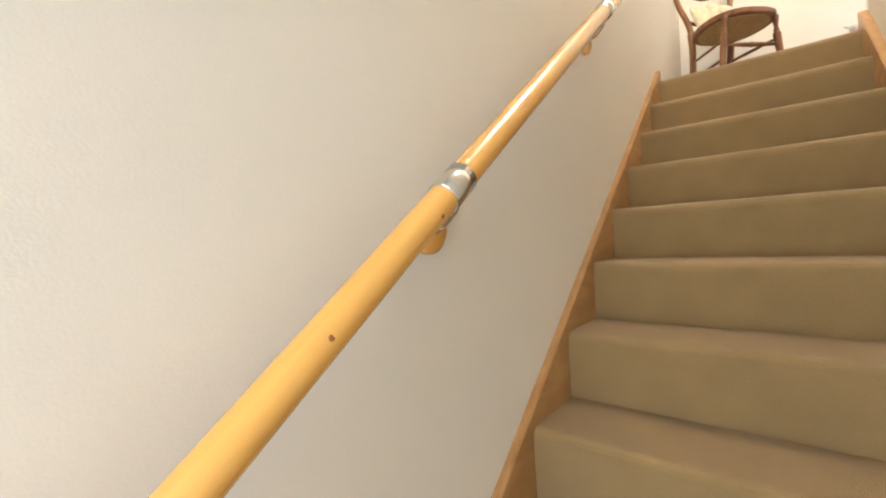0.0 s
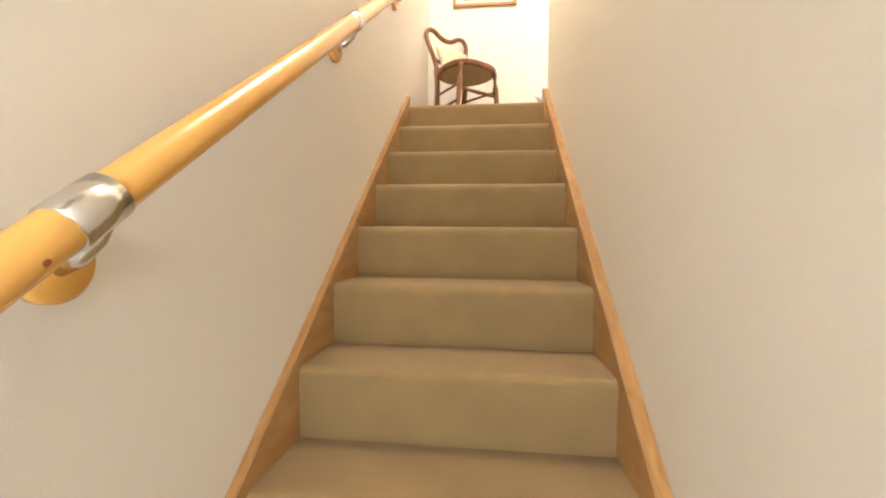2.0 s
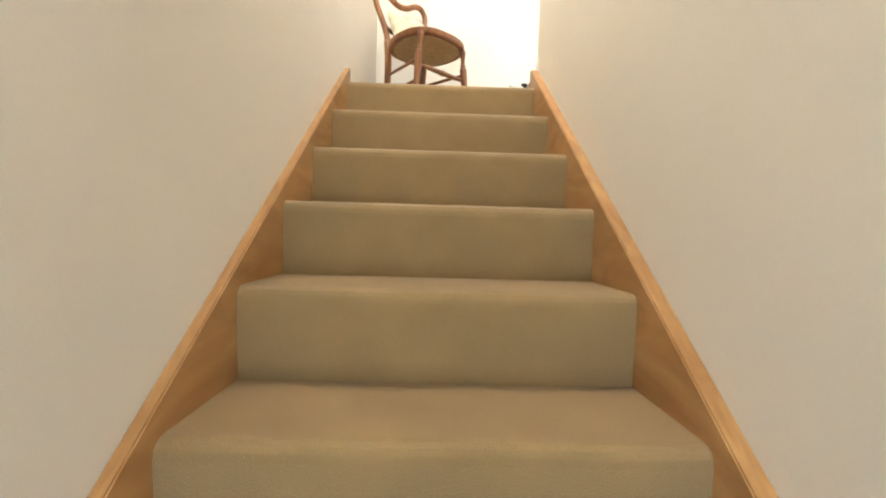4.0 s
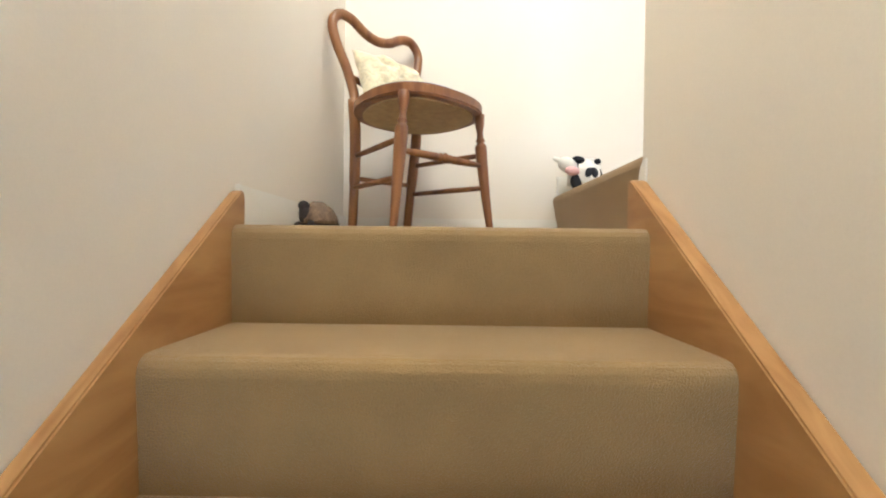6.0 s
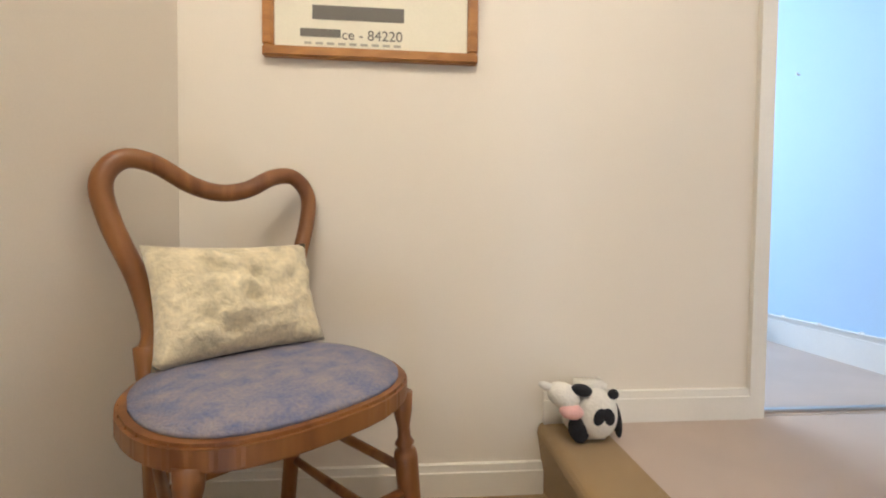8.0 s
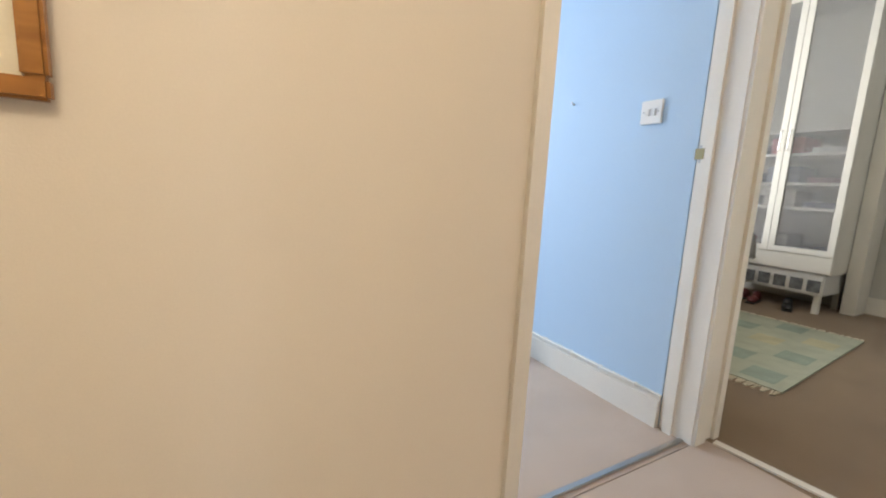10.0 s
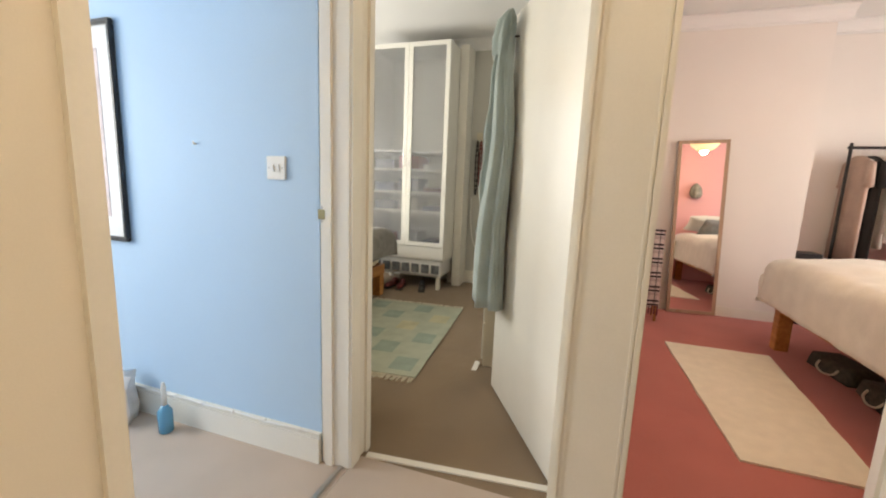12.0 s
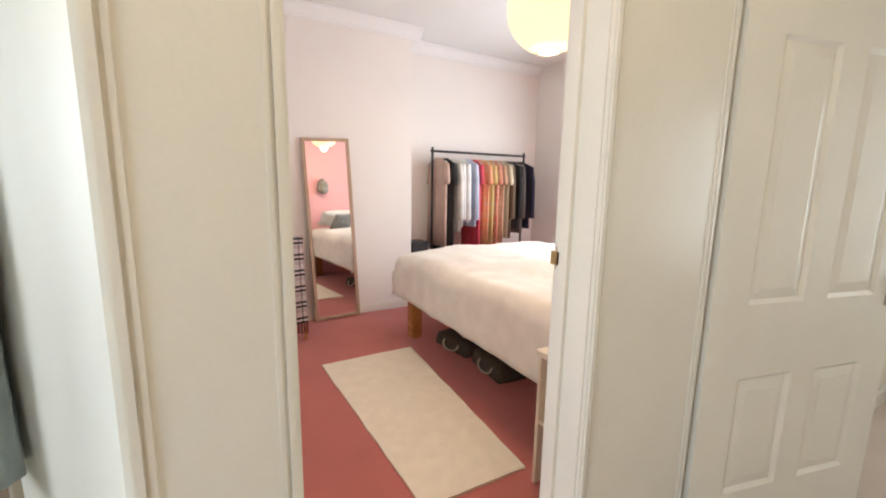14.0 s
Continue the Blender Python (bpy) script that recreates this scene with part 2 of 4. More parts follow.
# ---- handrail ----
rail = thing("handrail", Matrix(), "round honey pine handrail with chrome joint collars", "handrail")
RA, RB = Vector((0.085, -2.165, 1.733)), Vector((0, 0.8, 0.605))
part("pole", tube([RA + RB * d for d in (-1.3, -0.6, 0, 0.5, 0.99, 1.6, 2.2, 2.75)], 0.0256, 24), RAILWOOD, rail, smooth=True)
for d in (0.0, 1.08, 2.16):
    part("collar", tube([RA + RB * (d + e) for e in (-0.034, -0.033, 0.033, 0.034)], [0.0262, 0.0288, 0.0288, 0.0262], 24), CHROME, rail, "chrome joint collar", True)

# ---- skirtings, door frames, doors ----
def skirting(name, x0, x1, y0, y1, z, h, side):
    """A skirting board with a thin moulded top; side is the axis across it and the sense in which it stands out."""
    bm = bmesh.new()
    cuboid(bm, x0, x1, y0, y1, z, z + h - 0.02)
    dx = {"+x": (0, -0.006), "-x": (0.006, 0)}.get(side, (0, 0))
    dy = {"+y": (0, -0.006), "-y": (0.006, 0)}.get(side, (0, 0))
    cuboid(bm, x0 + dx[0], x1 + dx[1], y0 + dy[0], y1 + dy[1], z + h - 0.02, z + h)
    return tagged(part(name, bm, GLOSS), kind="structure")


skirting("baseboard_landing", -0.024, -0.008, 0.058, 0.985, LAND, 0.088, "+x")
skirting("baseboard_landing", -0.008, 0.92, 0.967, 0.985, LAND, 0.085, "-y")
skirting("baseboard_hall", 0.92, 1.51, 0.967, 0.985, U, 0.085, "-y")
skirting("baseboard_blue_room", 2.338, 2.36, 1.109, 3.5, U, 0.13, "-x")
skirting("baseboard_blue_room", -0.035, 2.338, 3.48, 3.5, U, 0.13, "-y")
skirting("baseboard_grey_room", 5.63, 5.65, 0.13, 1.43, U, 0.14, "-x")
skirting("baseboard_grey_room", 3.4, 5.63, 0.13, 0.15, U, 0.14, "+y")
skirting("baseboard_pink_room", 5.482, 5.5, -1.68, -0.47, U, 0.09, "-x")
skirting("baseboard_pink_room", 5.83, 5.85, -3.6, -1.68, U, 0.09, "-x")
skirting("baseboard_hall_side", 2.43, 2.45, -3.6, -2.1, U, 0.1, "-x")


def cornice(name, x0, y0, x1, y1, nx, ny):
    """A coved plaster cornice from one corner to another, standing out along (nx, ny)."""
    bm = bmesh.new()
    prof = [(0, 0), (0.09, 0), (0.09, -0.015), (0.075, -0.02), (0.05, -0.035), (0.03, -0.06), (0.02, -0.085), (0.012, -0.09), (0.012, -0.11), (0, -0.11)]
    a = [bm.verts.new((x0 + nx * p, y0 + ny * p, CEILING - 0.003 + q)) for p, q in prof]
    c = [bm.verts.new((x1 + nx * p, y1 + ny * p, CEILING - 0.003 + q)) for p, q in prof]
    for i in range(len(prof)):
        j = (i + 1) % len(prof)
        bm.faces.new((a[i], a[j], c[j], c[i]))
    bm.faces.new(a)
    bm.faces.new(c)
    bmesh.ops.recalc_face_normals(bm, faces=bm.faces)
    return tagged(part(name, bm, CEIL), kind="structure")


cornice("cornice_pink_breast", 5.5, -1.77, 5.5, -0.38, -1, 0)
cornice("cornice_pink_back", 5.85, -3.6, 5.85, -1.68, -1, 0)
cornice("cornice_pink_recess", 5.85, -0.47, 5.85, 0.02, -1, 0)
cornice("cornice_pink_breast_side", 5.5, -1.68, 5.85, -1.68, 0, -1)
cornice("cornice_grey_back", 5.65, 0.13, 5.65, 3.7, -1, 0)


def casing(bm, a0, a1, z0, z1, flat, out, axis, bead_lo, bead_hi):
    """A flat architrave board between a0 and a1 across a wall, with raised beads along its edges."""
    def put(p, q, t):
        s = sorted((flat, flat + out * t))
        if axis == "y":
            cuboid(bm, s[0], s[1], p, q, z0, z1)
        else:
            cuboid(bm, p, q, s[0], s[1], z0, z1)
    put(a0, a1, 0.014)
    if bead_lo:
        put(a0 + 0.004, a0 + 0.016, 0.021)
        put(a0 + 0.022, a0 + 0.03, 0.018)
    if bead_hi:
        put(a1 - 0.016, a1 - 0.004, 0.021)
        put(a1 - 0.03, a1 - 0.022, 0.018)


def frame_parts(owner, axis, lo, hi, near, far, boards, out):
    """Lining, stops and casings of a doorway: lo..hi the clear opening, near..far through the wall."""
    def slab(a0, a1, b0, b1, z0, z1):
        return boxed(b0, b1, a0, a1, z0, z1) if axis == "y" else boxed(a0, a1, b0, b1, z0, z1)
    for a0, a1 in ((lo - 0.03, lo), (hi, hi + 0.03)):
        part("lining", slab(a0, a1, near, far, U, DOORTOP), GLOSS, owner)
    part("lining", slab(lo, hi, near, far, DOORTOP - 0.03, DOORTOP), GLOSS, owner)
    mid = near + 0.55 * (far - near)
    for a0, a1 in ((lo, lo + 0.012), (hi - 0.012, hi)):
        part("door_stop", slab(a0, a1, mid, mid + 0.035, U, DOORTOP - 0.03), GLOSS, owner)
    flat = min(near, far) + 0.003 if out < 0 else max(near, far) - 0.003
    for a0, a1, bl, bh in boards:
        bm = bmesh.new()
        casing(bm, a0, a1, U, DOORTOP + 0.06, flat, out, axis, bl, bh)
        part("architrave", bm, GLOSS, owner)


d1 = thing("door_1", Matrix(), "white painted door frame of the blue room", "door frame", kind="structure")
frame_parts(d1, "x", 1.56, 2.36, 0.982, 1.108, [(1.512, 1.556, False, False), (2.364, 2.43, False, False)], -1)
d2 = thing("door_2", Matrix(), "white painted door frame of the grey bedroom", "door frame", kind="structure")
frame_parts(d2, "y", 0.20, 0.980, 2.447, 2.505, [(-0.031, 0.196, True, True)], -1)
d3 = thing("door_3", Matrix(), "white painted door frame of the pink bedroom", "door frame", kind="structure")
frame_parts(d3, "y", -0.73, -0.035, 2.447, 2.573, [(-1.24, -0.734, True, True)], -1)
d4 = thing("door_4", Matrix(), "white painted door frame in the hall", "door frame", kind="structure")
frame_parts(d4, "y", -1.97, -1.23, 2.447, 2.543, [(-2.07, -1.974, True, True)], -1)

BRASS = mat("dull_brass", (0.38, 0.28, 0.14), 0.35, 0.05, metal=1.0)
STEEL = mat("brushed_steel", (0.55, 0.53, 0.50), 0.3, 0.05, metal=1.0)
WHITEPLASTIC = mat("white_plastic", (0.83, 0.81, 0.77), 0.35, 0.02)
DARK = mat("black_metal", (0.02, 0.02, 0.022), 0.4, 0.1)


def strike(owner, m):
    s = part("strike_plate", boxed(-0.014, 0.014, -0.003, 0.0, -0.03, 0.03), STEEL, owner, "steel strike plate")
    s.matrix_local = m
    k = part("latch_keep", boxed(-0.022, 0.008, -0.012, -0.003, -0.018, 0.018), BRASS, owner)
    k.matrix_local = m


strike(d1, pose(2.359, 1.085, 3.77, 0, 0, -90))
strike(d3, pose(2.552, -0.73, 3.82, 0, 0, 180))
tagged(part("threshold_strip", boxed(1.56, 2.36, 1.004, 1.026, U, U + 0.008), STEEL, bevel=0.003), kind="structure")
bm = boxed(0, 0.77, -0.015, 0.015, U, U + 0.007, m=Matrix.Translation((2.462, 0.955, 0)) @ pose(0, 0, 0, 0, 0, -84))
tagged(part("threshold_strip", bm, GLOSS), kind="structure")
tagged(part("threshold_strip", boxed(2.445, 2.475, -0.73, -0.045, U, U + 0.007), STEEL), kind="structure")


def panel_door(name, m, w, h, label, panels, handle_at):
    """A door leaf, hinged at its origin, lying along +x, seen from -y; panels are (x0, x1, z0, z1)."""
    d = thing(name, m, label, "door")
    xs = sorted({0, w, *[p[0] for p in panels], *[p[1] for p in panels]})
    zs = sorted({0, h, *[p[2] for p in panels], *[p[3] for p in panels]})
    bm = bmesh.new()
    for x0, x1 in zip(xs, xs[1:]):
        for z0, z1 in zip(zs, zs[1:]):
            sunk = any(p[0] <= x0 < p[1] and p[2] <= z0 < p[3] for p in panels)
            cuboid(bm, x0, x1, 0.012 if sunk else 0.0, 0.028 if sunk else 0.04, z0, z1)
    part("leaf", bm, GLOSS, d)
    for x0, x1, z0, z1 in panels:
        bm = bmesh.new()
        o = [bm.verts.new(p) for p in ((x0, 0.0005, z0), (x1, 0.0005, z0), (x1, 0.0005, z1), (x0, 0.0005, z1))]
        e = 0.014
        c = [bm.verts.new(p) for p in ((x0 + e, 0.011, z0 + e), (x1 - e, 0.011, z0 + e), (x1 - e, 0.011, z1 - e), (x0 + e, 0.011, z1 - e))]
        e = 0.05
        g = [bm.verts.new(p) for p in ((x0 + e, 0.003, z0 + e), (x1 - e, 0.003, z0 + e), (x1 - e, 0.003, z1 - e), (x0 + e, 0.003, z1 - e))]
        for a, b in ((o, c), (c, g)):
            for i in range(4):
                bm.faces.new((a[i], a[(i + 1) % 4], b[(i + 1) % 4], b[i]))
        bm.faces.new(g)
        bmesh.ops.recalc_face_normals(bm, faces=bm.faces)
        part("panel", bm, GLOSS, d)
    if handle_at:
        hx, hz = handle_at
        p = part("handle", tube([(hx, 0, hz), (hx, -0.045, hz), (hx - 0.015, -0.052, hz), (hx - 0.11, -0.05, hz)], 0.009, 10), STEEL, d, "steel lever handle", True)
        part("handle_plate", boxed(hx - 0.02, hx + 0.02, -0.005, 0, hz - 0.08, hz + 0.06), STEEL, d, bevel=0.002)
    return d


# hall door, ajar; then the plain bedroom door, open into the grey room
ang = math.degrees(math.atan2(-0.74, -0.18))
m4 = Matrix.Translation((2.42, -1.262, U + 0.012)) @ pose(0, 0, 0, 0, 0, ang)
ux = [(0.15, 0.395), (0.51, 0.755)]
pans = [(a, b, 0.885, 1.70) for a, b in ux] + [(a, b, 0.2, 0.63) for a, b in ux]
panel_door("hall_door", m4, 0.885, 1.98, "white panelled hall door standing ajar", pans, (0.835, 0.92))
ang2 = math.degrees(math.atan2(0.393, 0.718))
m2 = Matrix.Translation((2.556, 0.206, U + 0.012)) @ pose(0, 0, 0, 0, 0, ang2)
flush = thing("bedroom_door", m2, "plain white flush bedroom door standing open", "door")
part("leaf", boxed(0, 0.80, -0.036, 0.0, 0, 1.975), GLOSS, flush, bevel=0.002)
for z in (0.2, 1.7):
    part("hinge", boxed(-0.0035, 0.0005, -0.034, -0.003, z, z + 0.09), BRASS, flush, "brass hinge")
part("hook", tube([(0.70, 0, 1.86), (0.70, 0.03, 1.855), (0.70, 0.045, 1.875)], 0.005, 8), DARK, flush, "black coat hook")


def cloth_tube(name, levels, material, parent=None, pleats=7, deep=0.3, segs=56, label=""):
    """A hanging cloth: closed loops at rising or falling heights (x, y, z, half width, half depth), with pleats that run down it."""
    bm = bmesh.new()
    rings = []
    for j, (x, y, z, hw, hd) in enumerate(levels):
        ring = []
        for k in range(segs):
            a = k * math.tau / segs
            w = 1 + deep * math.sin(pleats * a + 0.5 * math.sin(j * 0.7)) * (0.6 + 0.4 * math.sin(3 * a + 1))
            n = 0.02 * noise.noise((x * 9 + k * 0.3, y * 9, z * 6))
            ring.append(bm.verts.new((x + (hw + n) * math.cos(a) * (1 + 0.25 * (w - 1)), y + hd * math.sin(a) * w, z + 0.015 * noise.noise((k * 0.2, j, 3)) * (j == len(levels) - 1))))
        rings.append(ring)
    for r, s in zip(rings, rings[1:]):
        for k in range(segs):
            bm.faces.new((r[k], r[(k + 1) % segs], s[(k + 1) % segs], s[k]))
    bm.faces.new(rings[0])
    bm.faces.new(rings[-1])
    bmesh.ops.recalc_face_normals(bm, faces=bm.faces)
    return part(name, bm, material, parent, label, True)


ROBE = mat("blue_grey_towelling", (0.42, 0.51, 0.51), 0.95, 0.1, 6, 300, 0.8, sheen=0.3)
robe = thing("bathrobe", m2, "blue-grey bathrobe hanging from the open bedroom door", "bathrobe")
fall = []
for k in range(22):
    t = k / 21
    fall.append((0.70 + 0.055 * t + 0.015 * math.sin(t * 9), 0.045 + 0.03 * t + 0.008 * math.sin(t * 11), 1.945 - 1.44 * t, 0.02 + 0.13 * t ** 0.6, 0.02 + 0.045 * t ** 0.7))
cloth_tube("body", fall, ROBE, robe, 7, 0.5, 72)
fall = [(0.76 + 0.10 * min(1, 2.2 * k / 12) + 0.01 * math.sin(k), 0.07 + 0.006 * math.sin(k * 1.7), 1.78 - 0.075 * k, 0.025 + 0.025 * k / 12, 0.025 + 0.02 * k / 12) for k in range(13)]
cloth_tube("sleeve", fall, ROBE, robe, 4, 0.35, 36)
cloth_tube("hood", [(0.70, 0.05, 1.97, 0.02, 0.015), (0.73, 0.06, 1.93, 0.06, 0.04), (0.76, 0.065, 1.86, 0.075, 0.045), (0.78, 0.065, 1.78, 0.06, 0.038)], ROBE, robe, 5, 0.3, 36)
part("belt_loop", boxed(0.875, 0.895, 0.06, 0.1, 1.36, 1.44), mat("dark_grey_cloth", (0.10, 0.12, 0.13), 0.9), robe, bevel=0.004)

# ---- handrail brackets ----
for d in (0.065, 1.2, 2.28):
    p = RA + RB * d
    w = Vector((-0.024, p.y, p.z - 0.1))
    part("rose", tube([w, w + Vector((0.012, 0, 0)), w + Vector((0.019, 0, 0))], [0.05, 0.05, 0.042], 28), RAILWOOD, rail, "round pine wall rose", True)
    part("bracket", tube([w + Vector((0.015, 0, 0)), w + Vector((0.045, 0, 0.008)), w + Vector((0.07, 0, 0.03)), p - Vector((0.016, 0, 0.018))], [0.016, 0.010, 0.009, 0.010], 12), CHROME, rail, "chrome bracket", True)
KNOT = mat("dark_pine_knot", (0.34, 0.12, 0.03), 0.3, 0.2, 60)
for d, a in ((-0.33, 20), (-0.075, -15), (0.62, 35)):
    q = RA + RB * d + Vector((0.0252 * math.cos(radians(a)), 0, 0.0252 * math.sin(radians(a))))
    k = bmesh.new()
    bmesh.ops.create_uvsphere(k, u_segments=12, v_segments=8, radius=1, matrix=Matrix.Translation(q) @ pose(0, 0, 0, 37, -a, 0) @ Matrix.Diagonal((0.0012, 0.0058, 0.0042, 1)))
    part("knot", k, KNOT, rail, smooth=True)

# ---- landing: picture, chair, cushion, tortoise, cow ----
FRAMEWOOD = wood("oak_frame", (0.44, 0.20, 0.045), (0.30, 0.12, 0.025), 0.35, (0.3, 1, 1), 30)
PAPER = mat("ivory_paper", (0.80, 0.76, 0.62), 0.7, 0.03)
INK = mat("grey_ink", (0.16, 0.15, 0.13), 0.7, 0.05)
PALEINK = mat("pale_ink", (0.42, 0.40, 0.33), 0.7, 0.05)


def picture(name, m, w, h, rim, deep, framemat, label, mount=None, inner=None, inset=0.06):
    """A framed picture, its back on the plane y = 0, facing -y, its lower left corner at the origin."""
    p = thing(name, m, label, "picture")
    for n, (x0, x1, z0, z1) in (("rail", (0, w, 0, rim)), ("rail", (0, w, h - rim, h)), ("stile", (0, rim, rim, h - rim)), ("stile", (w - rim, w, rim, h - rim))):
        part(n, boxed(x0, x1, -deep, -0.002, z0, z1), framemat, p, bevel=0.004)
    part("sheet", boxed(rim, w - rim, -0.008, -0.003, rim, h - rim), mount or PAPER, p)
    if inner:
        part("print", boxed(rim + inset, w - rim - inset, -0.010, -0.0085, rim + inset, h - rim - inset), inner, p)
    return p


poster = picture("framed_poster", Matrix.Translation((0.186, 0.985, 3.695)), 0.54, 0.72, 0.027, 0.022, FRAMEWOOD, "ivory printed poster in an oak frame over the landing")
txt = bpy.data.curves.new("postcode", "FONT")
txt.body, txt.size, txt.align_x, txt.extrude = "ce - 84220", 0.036, "RIGHT", 0.0004
words = new("postcode", txt)
words.data.materials.append(INK)
words.parent = poster
words.matrix_local = pose(0.347, -0.009, 0.052, 90, 0, 0)
for x0, x1, z0, z1 in ((0.09, 0.19, 0.056, 0.076), (0.12, 0.35, 0.10, 0.135)):
    part("printed_line", boxed(x0, x1, -0.0092, -0.0085, z0, z1), INK, poster)
for k in range(9):
    part("small_print", boxed(0.10 + k * 0.028, 0.118 + k * 0.028, -0.0092, -0.0085, 0.037, 0.043), PALEINK, poster)
part("printed_scene", boxed(0.09, 0.45, -0.0095, -0.0085, 0.2, 0.62), mat("sepia_print", (0.52, 0.47, 0.33), 0.7, 0.3, 12), poster)

CHAIRWOOD = wood("chair_walnut", (0.31, 0.135, 0.038), (0.15, 0.05, 0.014), 0.42, (1, 1, 0.15), 13, 0.12)
HESSIAN = mat("hessian_webbing", (0.50, 0.34, 0.15), 0.95, 0.1, 40, 300, 0.6)
NAVY = mat("blue_tapestry", (0.09, 0.11, 0.22), 0.9, 0.35, 30, 200, 0.5, second=(0.34, 0.30, 0.30))


def curve_points(pts, n=6):
    """A smooth Catmull-Rom line through pts."""
    ps = [Vector(p) for p in pts]
    ps = [2 * ps[0] - ps[1]] + ps + [2 * ps[-1] - ps[-2]]
    out = []
    for i in range(1, len(ps) - 2):
        a, b, c, d = ps[i - 1:i + 3]
        for k in range(n):
            t = k / n
            out.append(0.5 * (2 * b + (c - a) * t + (2 * a - 5 * b + 4 * c - d) * t * t + (3 * b - a - 3 * c + d) * t ** 3))
    return out + [ps[-2]]


chair_pose = Matrix.Translation((0.323, 0.624, LAND)) @ pose(0, 0, 0, 0, 0, 221)
chair = thing("balloon_back_chair", chair_pose @ Matrix.Diagonal((1.02, 1.02, 1.05, 1)), "old walnut balloon-back chair with a tapestry seat", "chair")
seat_out = [(0.21 * math.copysign(abs(math.cos(a)) ** 0.75, math.cos(a)) * (1 - 0.12 * (math.sin(a) < 0) * -math.sin(a)), 0.21 * math.copysign(abs(math.sin(a)) ** 0.8, math.sin(a))) for a in [k * math.tau / 40 for k in range(40)]]
bm = prism(seat_out, 0.034, "z", 0.396)
part("seat_rail", bm, CHAIRWOOD, chair, bevel=0.005)
part("webbing", prism([(x * 0.86, y * 0.86) for x, y in seat_out], 0.006, "z", 0.391), HESSIAN, chair, "tan hessian under the seat")
bm = prism([(x * 0.93, y * 0.93) for x, y in seat_out], 0.008, "z", 0.428)
top = [f for f in bm.faces if f.normal.z > 0.9]
r = bmesh.ops.inset_region(bm, faces=top, thickness=0.05)
for v in {v for f in top for v in f.verts}:
    v.co.z += 0.014
part("seat", bm, NAVY, chair, "worn blue tapestry seat", True)
for s in (-1, 1):
    prof = [(0.0115, 0.0), (0.012, 0.02), (0.0155, 0.12), (0.0195, 0.24), (0.0205, 0.295), (0.0185, 0.304), (0.0105, 0.31), (0.017, 0.318), (0.0115, 0.326), (0.0105, 0.345), (0.0165, 0.375), (0.018, 0.404)]
    part("front_leg", tube([(s * (0.158 + 0.046 * max(0, 1 - z / 0.4) ** 1.3), 0.150 + 0.018 * (1 - z / 0.4) ** 2, z) for _, z in prof], [q for q, _ in prof], 14), CHAIRWOOD, chair, smooth=True)
    part("back_leg", tube(curve_points([(s * 0.123, -0.225, 0), (s * 0.128, -0.20, 0.2), (s * 0.136, -0.185, 0.36), (s * 0.142, -0.19, 0.47)]), [0.0175] * 6 + [0.0205] * 13, 8), CHAIRWOOD, chair, smooth=True)
    for z in (0.16, 0.27):
        part("side_stretcher", tube([(s * (0.166 + 0.03 * (0.3 - z)), 0.153, z), (s * 0.15, 0.0, z + 0.003), (s * 0.131, -0.198, z + 0.006)], [0.008, 0.0095, 0.008], 10), CHAIRWOOD, chair, smooth=True)
prof = [(-0.17, 0.008), (-0.1, 0.011), (-0.035, 0.013), (-0.03, 0.009), (-0.02, 0.015), (-0.01, 0.009), (0, 0.018), (0.01, 0.009), (0.02, 0.015), (0.03, 0.009), (0.035, 0.013), (0.1, 0.011), (0.17, 0.008)]
part("front_stretcher", tube([(x, 0.153, 0.235) for x, _ in prof], [q for _, q in prof], 12), CHAIRWOOD, chair, smooth=True)
part("back_stretcher", tube([(-0.135, -0.2, 0.2), (0.135, -0.2, 0.2)], 0.0085, 10), CHAIRWOOD, chair, smooth=True)
half = [(0.142, -0.19, 0.45), (0.132, -0.205, 0.50), (0.150, -0.225, 0.60), (0.185, -0.245, 0.71), (0.196, -0.256, 0.79), (0.165, -0.262, 0.838), (0.115, -0.262, 0.835), (0.055, -0.26, 0.798), (0, -0.26, 0.785)]
half = [(x * (1 if z < 0.48 else 0.99), y, z if z < 0.46 else 0.45 + (z - 0.45) * 0.885) for x, y, z in half]
loop = curve_points(half + [(-x, y, z) for x, y, z in half[-2::-1]], 5)
part("backrest", tube(loop, 0.0178, 12), CHAIRWOOD, chair, smooth=True)
part("cross_rail", tube(curve_points([(-0.142, -0.215, 0.56), (0, -0.235, 0.545), (0.142, -0.215, 0.56)]), 0.012, 10), CHAIRWOOD, chair, smooth=True)


def pillow(name, m, w, h, d, material, label, category, ruffle=0.006):
    bm = bmesh.new()
    n = 20
    grid = {}
    for side in (1, -1):
        for i in range(n + 1):
            for j in range(n + 1):
                u, v = 2 * i / n - 1, 2 * j / n - 1
                rim = i in (0, n) or j in (0, n)
                if rim and side == -1:
                    grid[side, i, j] = grid[1, i, j]
                    continue
                t = (max(0, 1 - u * u) * max(0, 1 - v * v)) ** 0.42
                pinch = 1 - 0.07 * (1 - v * v) * abs(u) - 0.0
                q = noise.noise((u * 4, v * 4, side * 3)) * ruffle * 3
                grid[side, i, j] = bm.verts.new((u * w / 2 * pinch, side * d / 2 * t + q * t, v * h / 2 * (1 - 0.07 * (1 - u * u) * abs(v))))
        for i in range(n):
            for j in range(n):
                bm.faces.new([grid[side, a, b] for a, b in ((i, j), (i + 1, j), (i + 1, j + 1), (i, j + 1))])
    bmesh.ops.recalc_face_normals(bm, faces=bm.faces)
    ob = tagged(part(name, bm, material, smooth=True), label, category)
    ob.matrix_world = m
    return ob


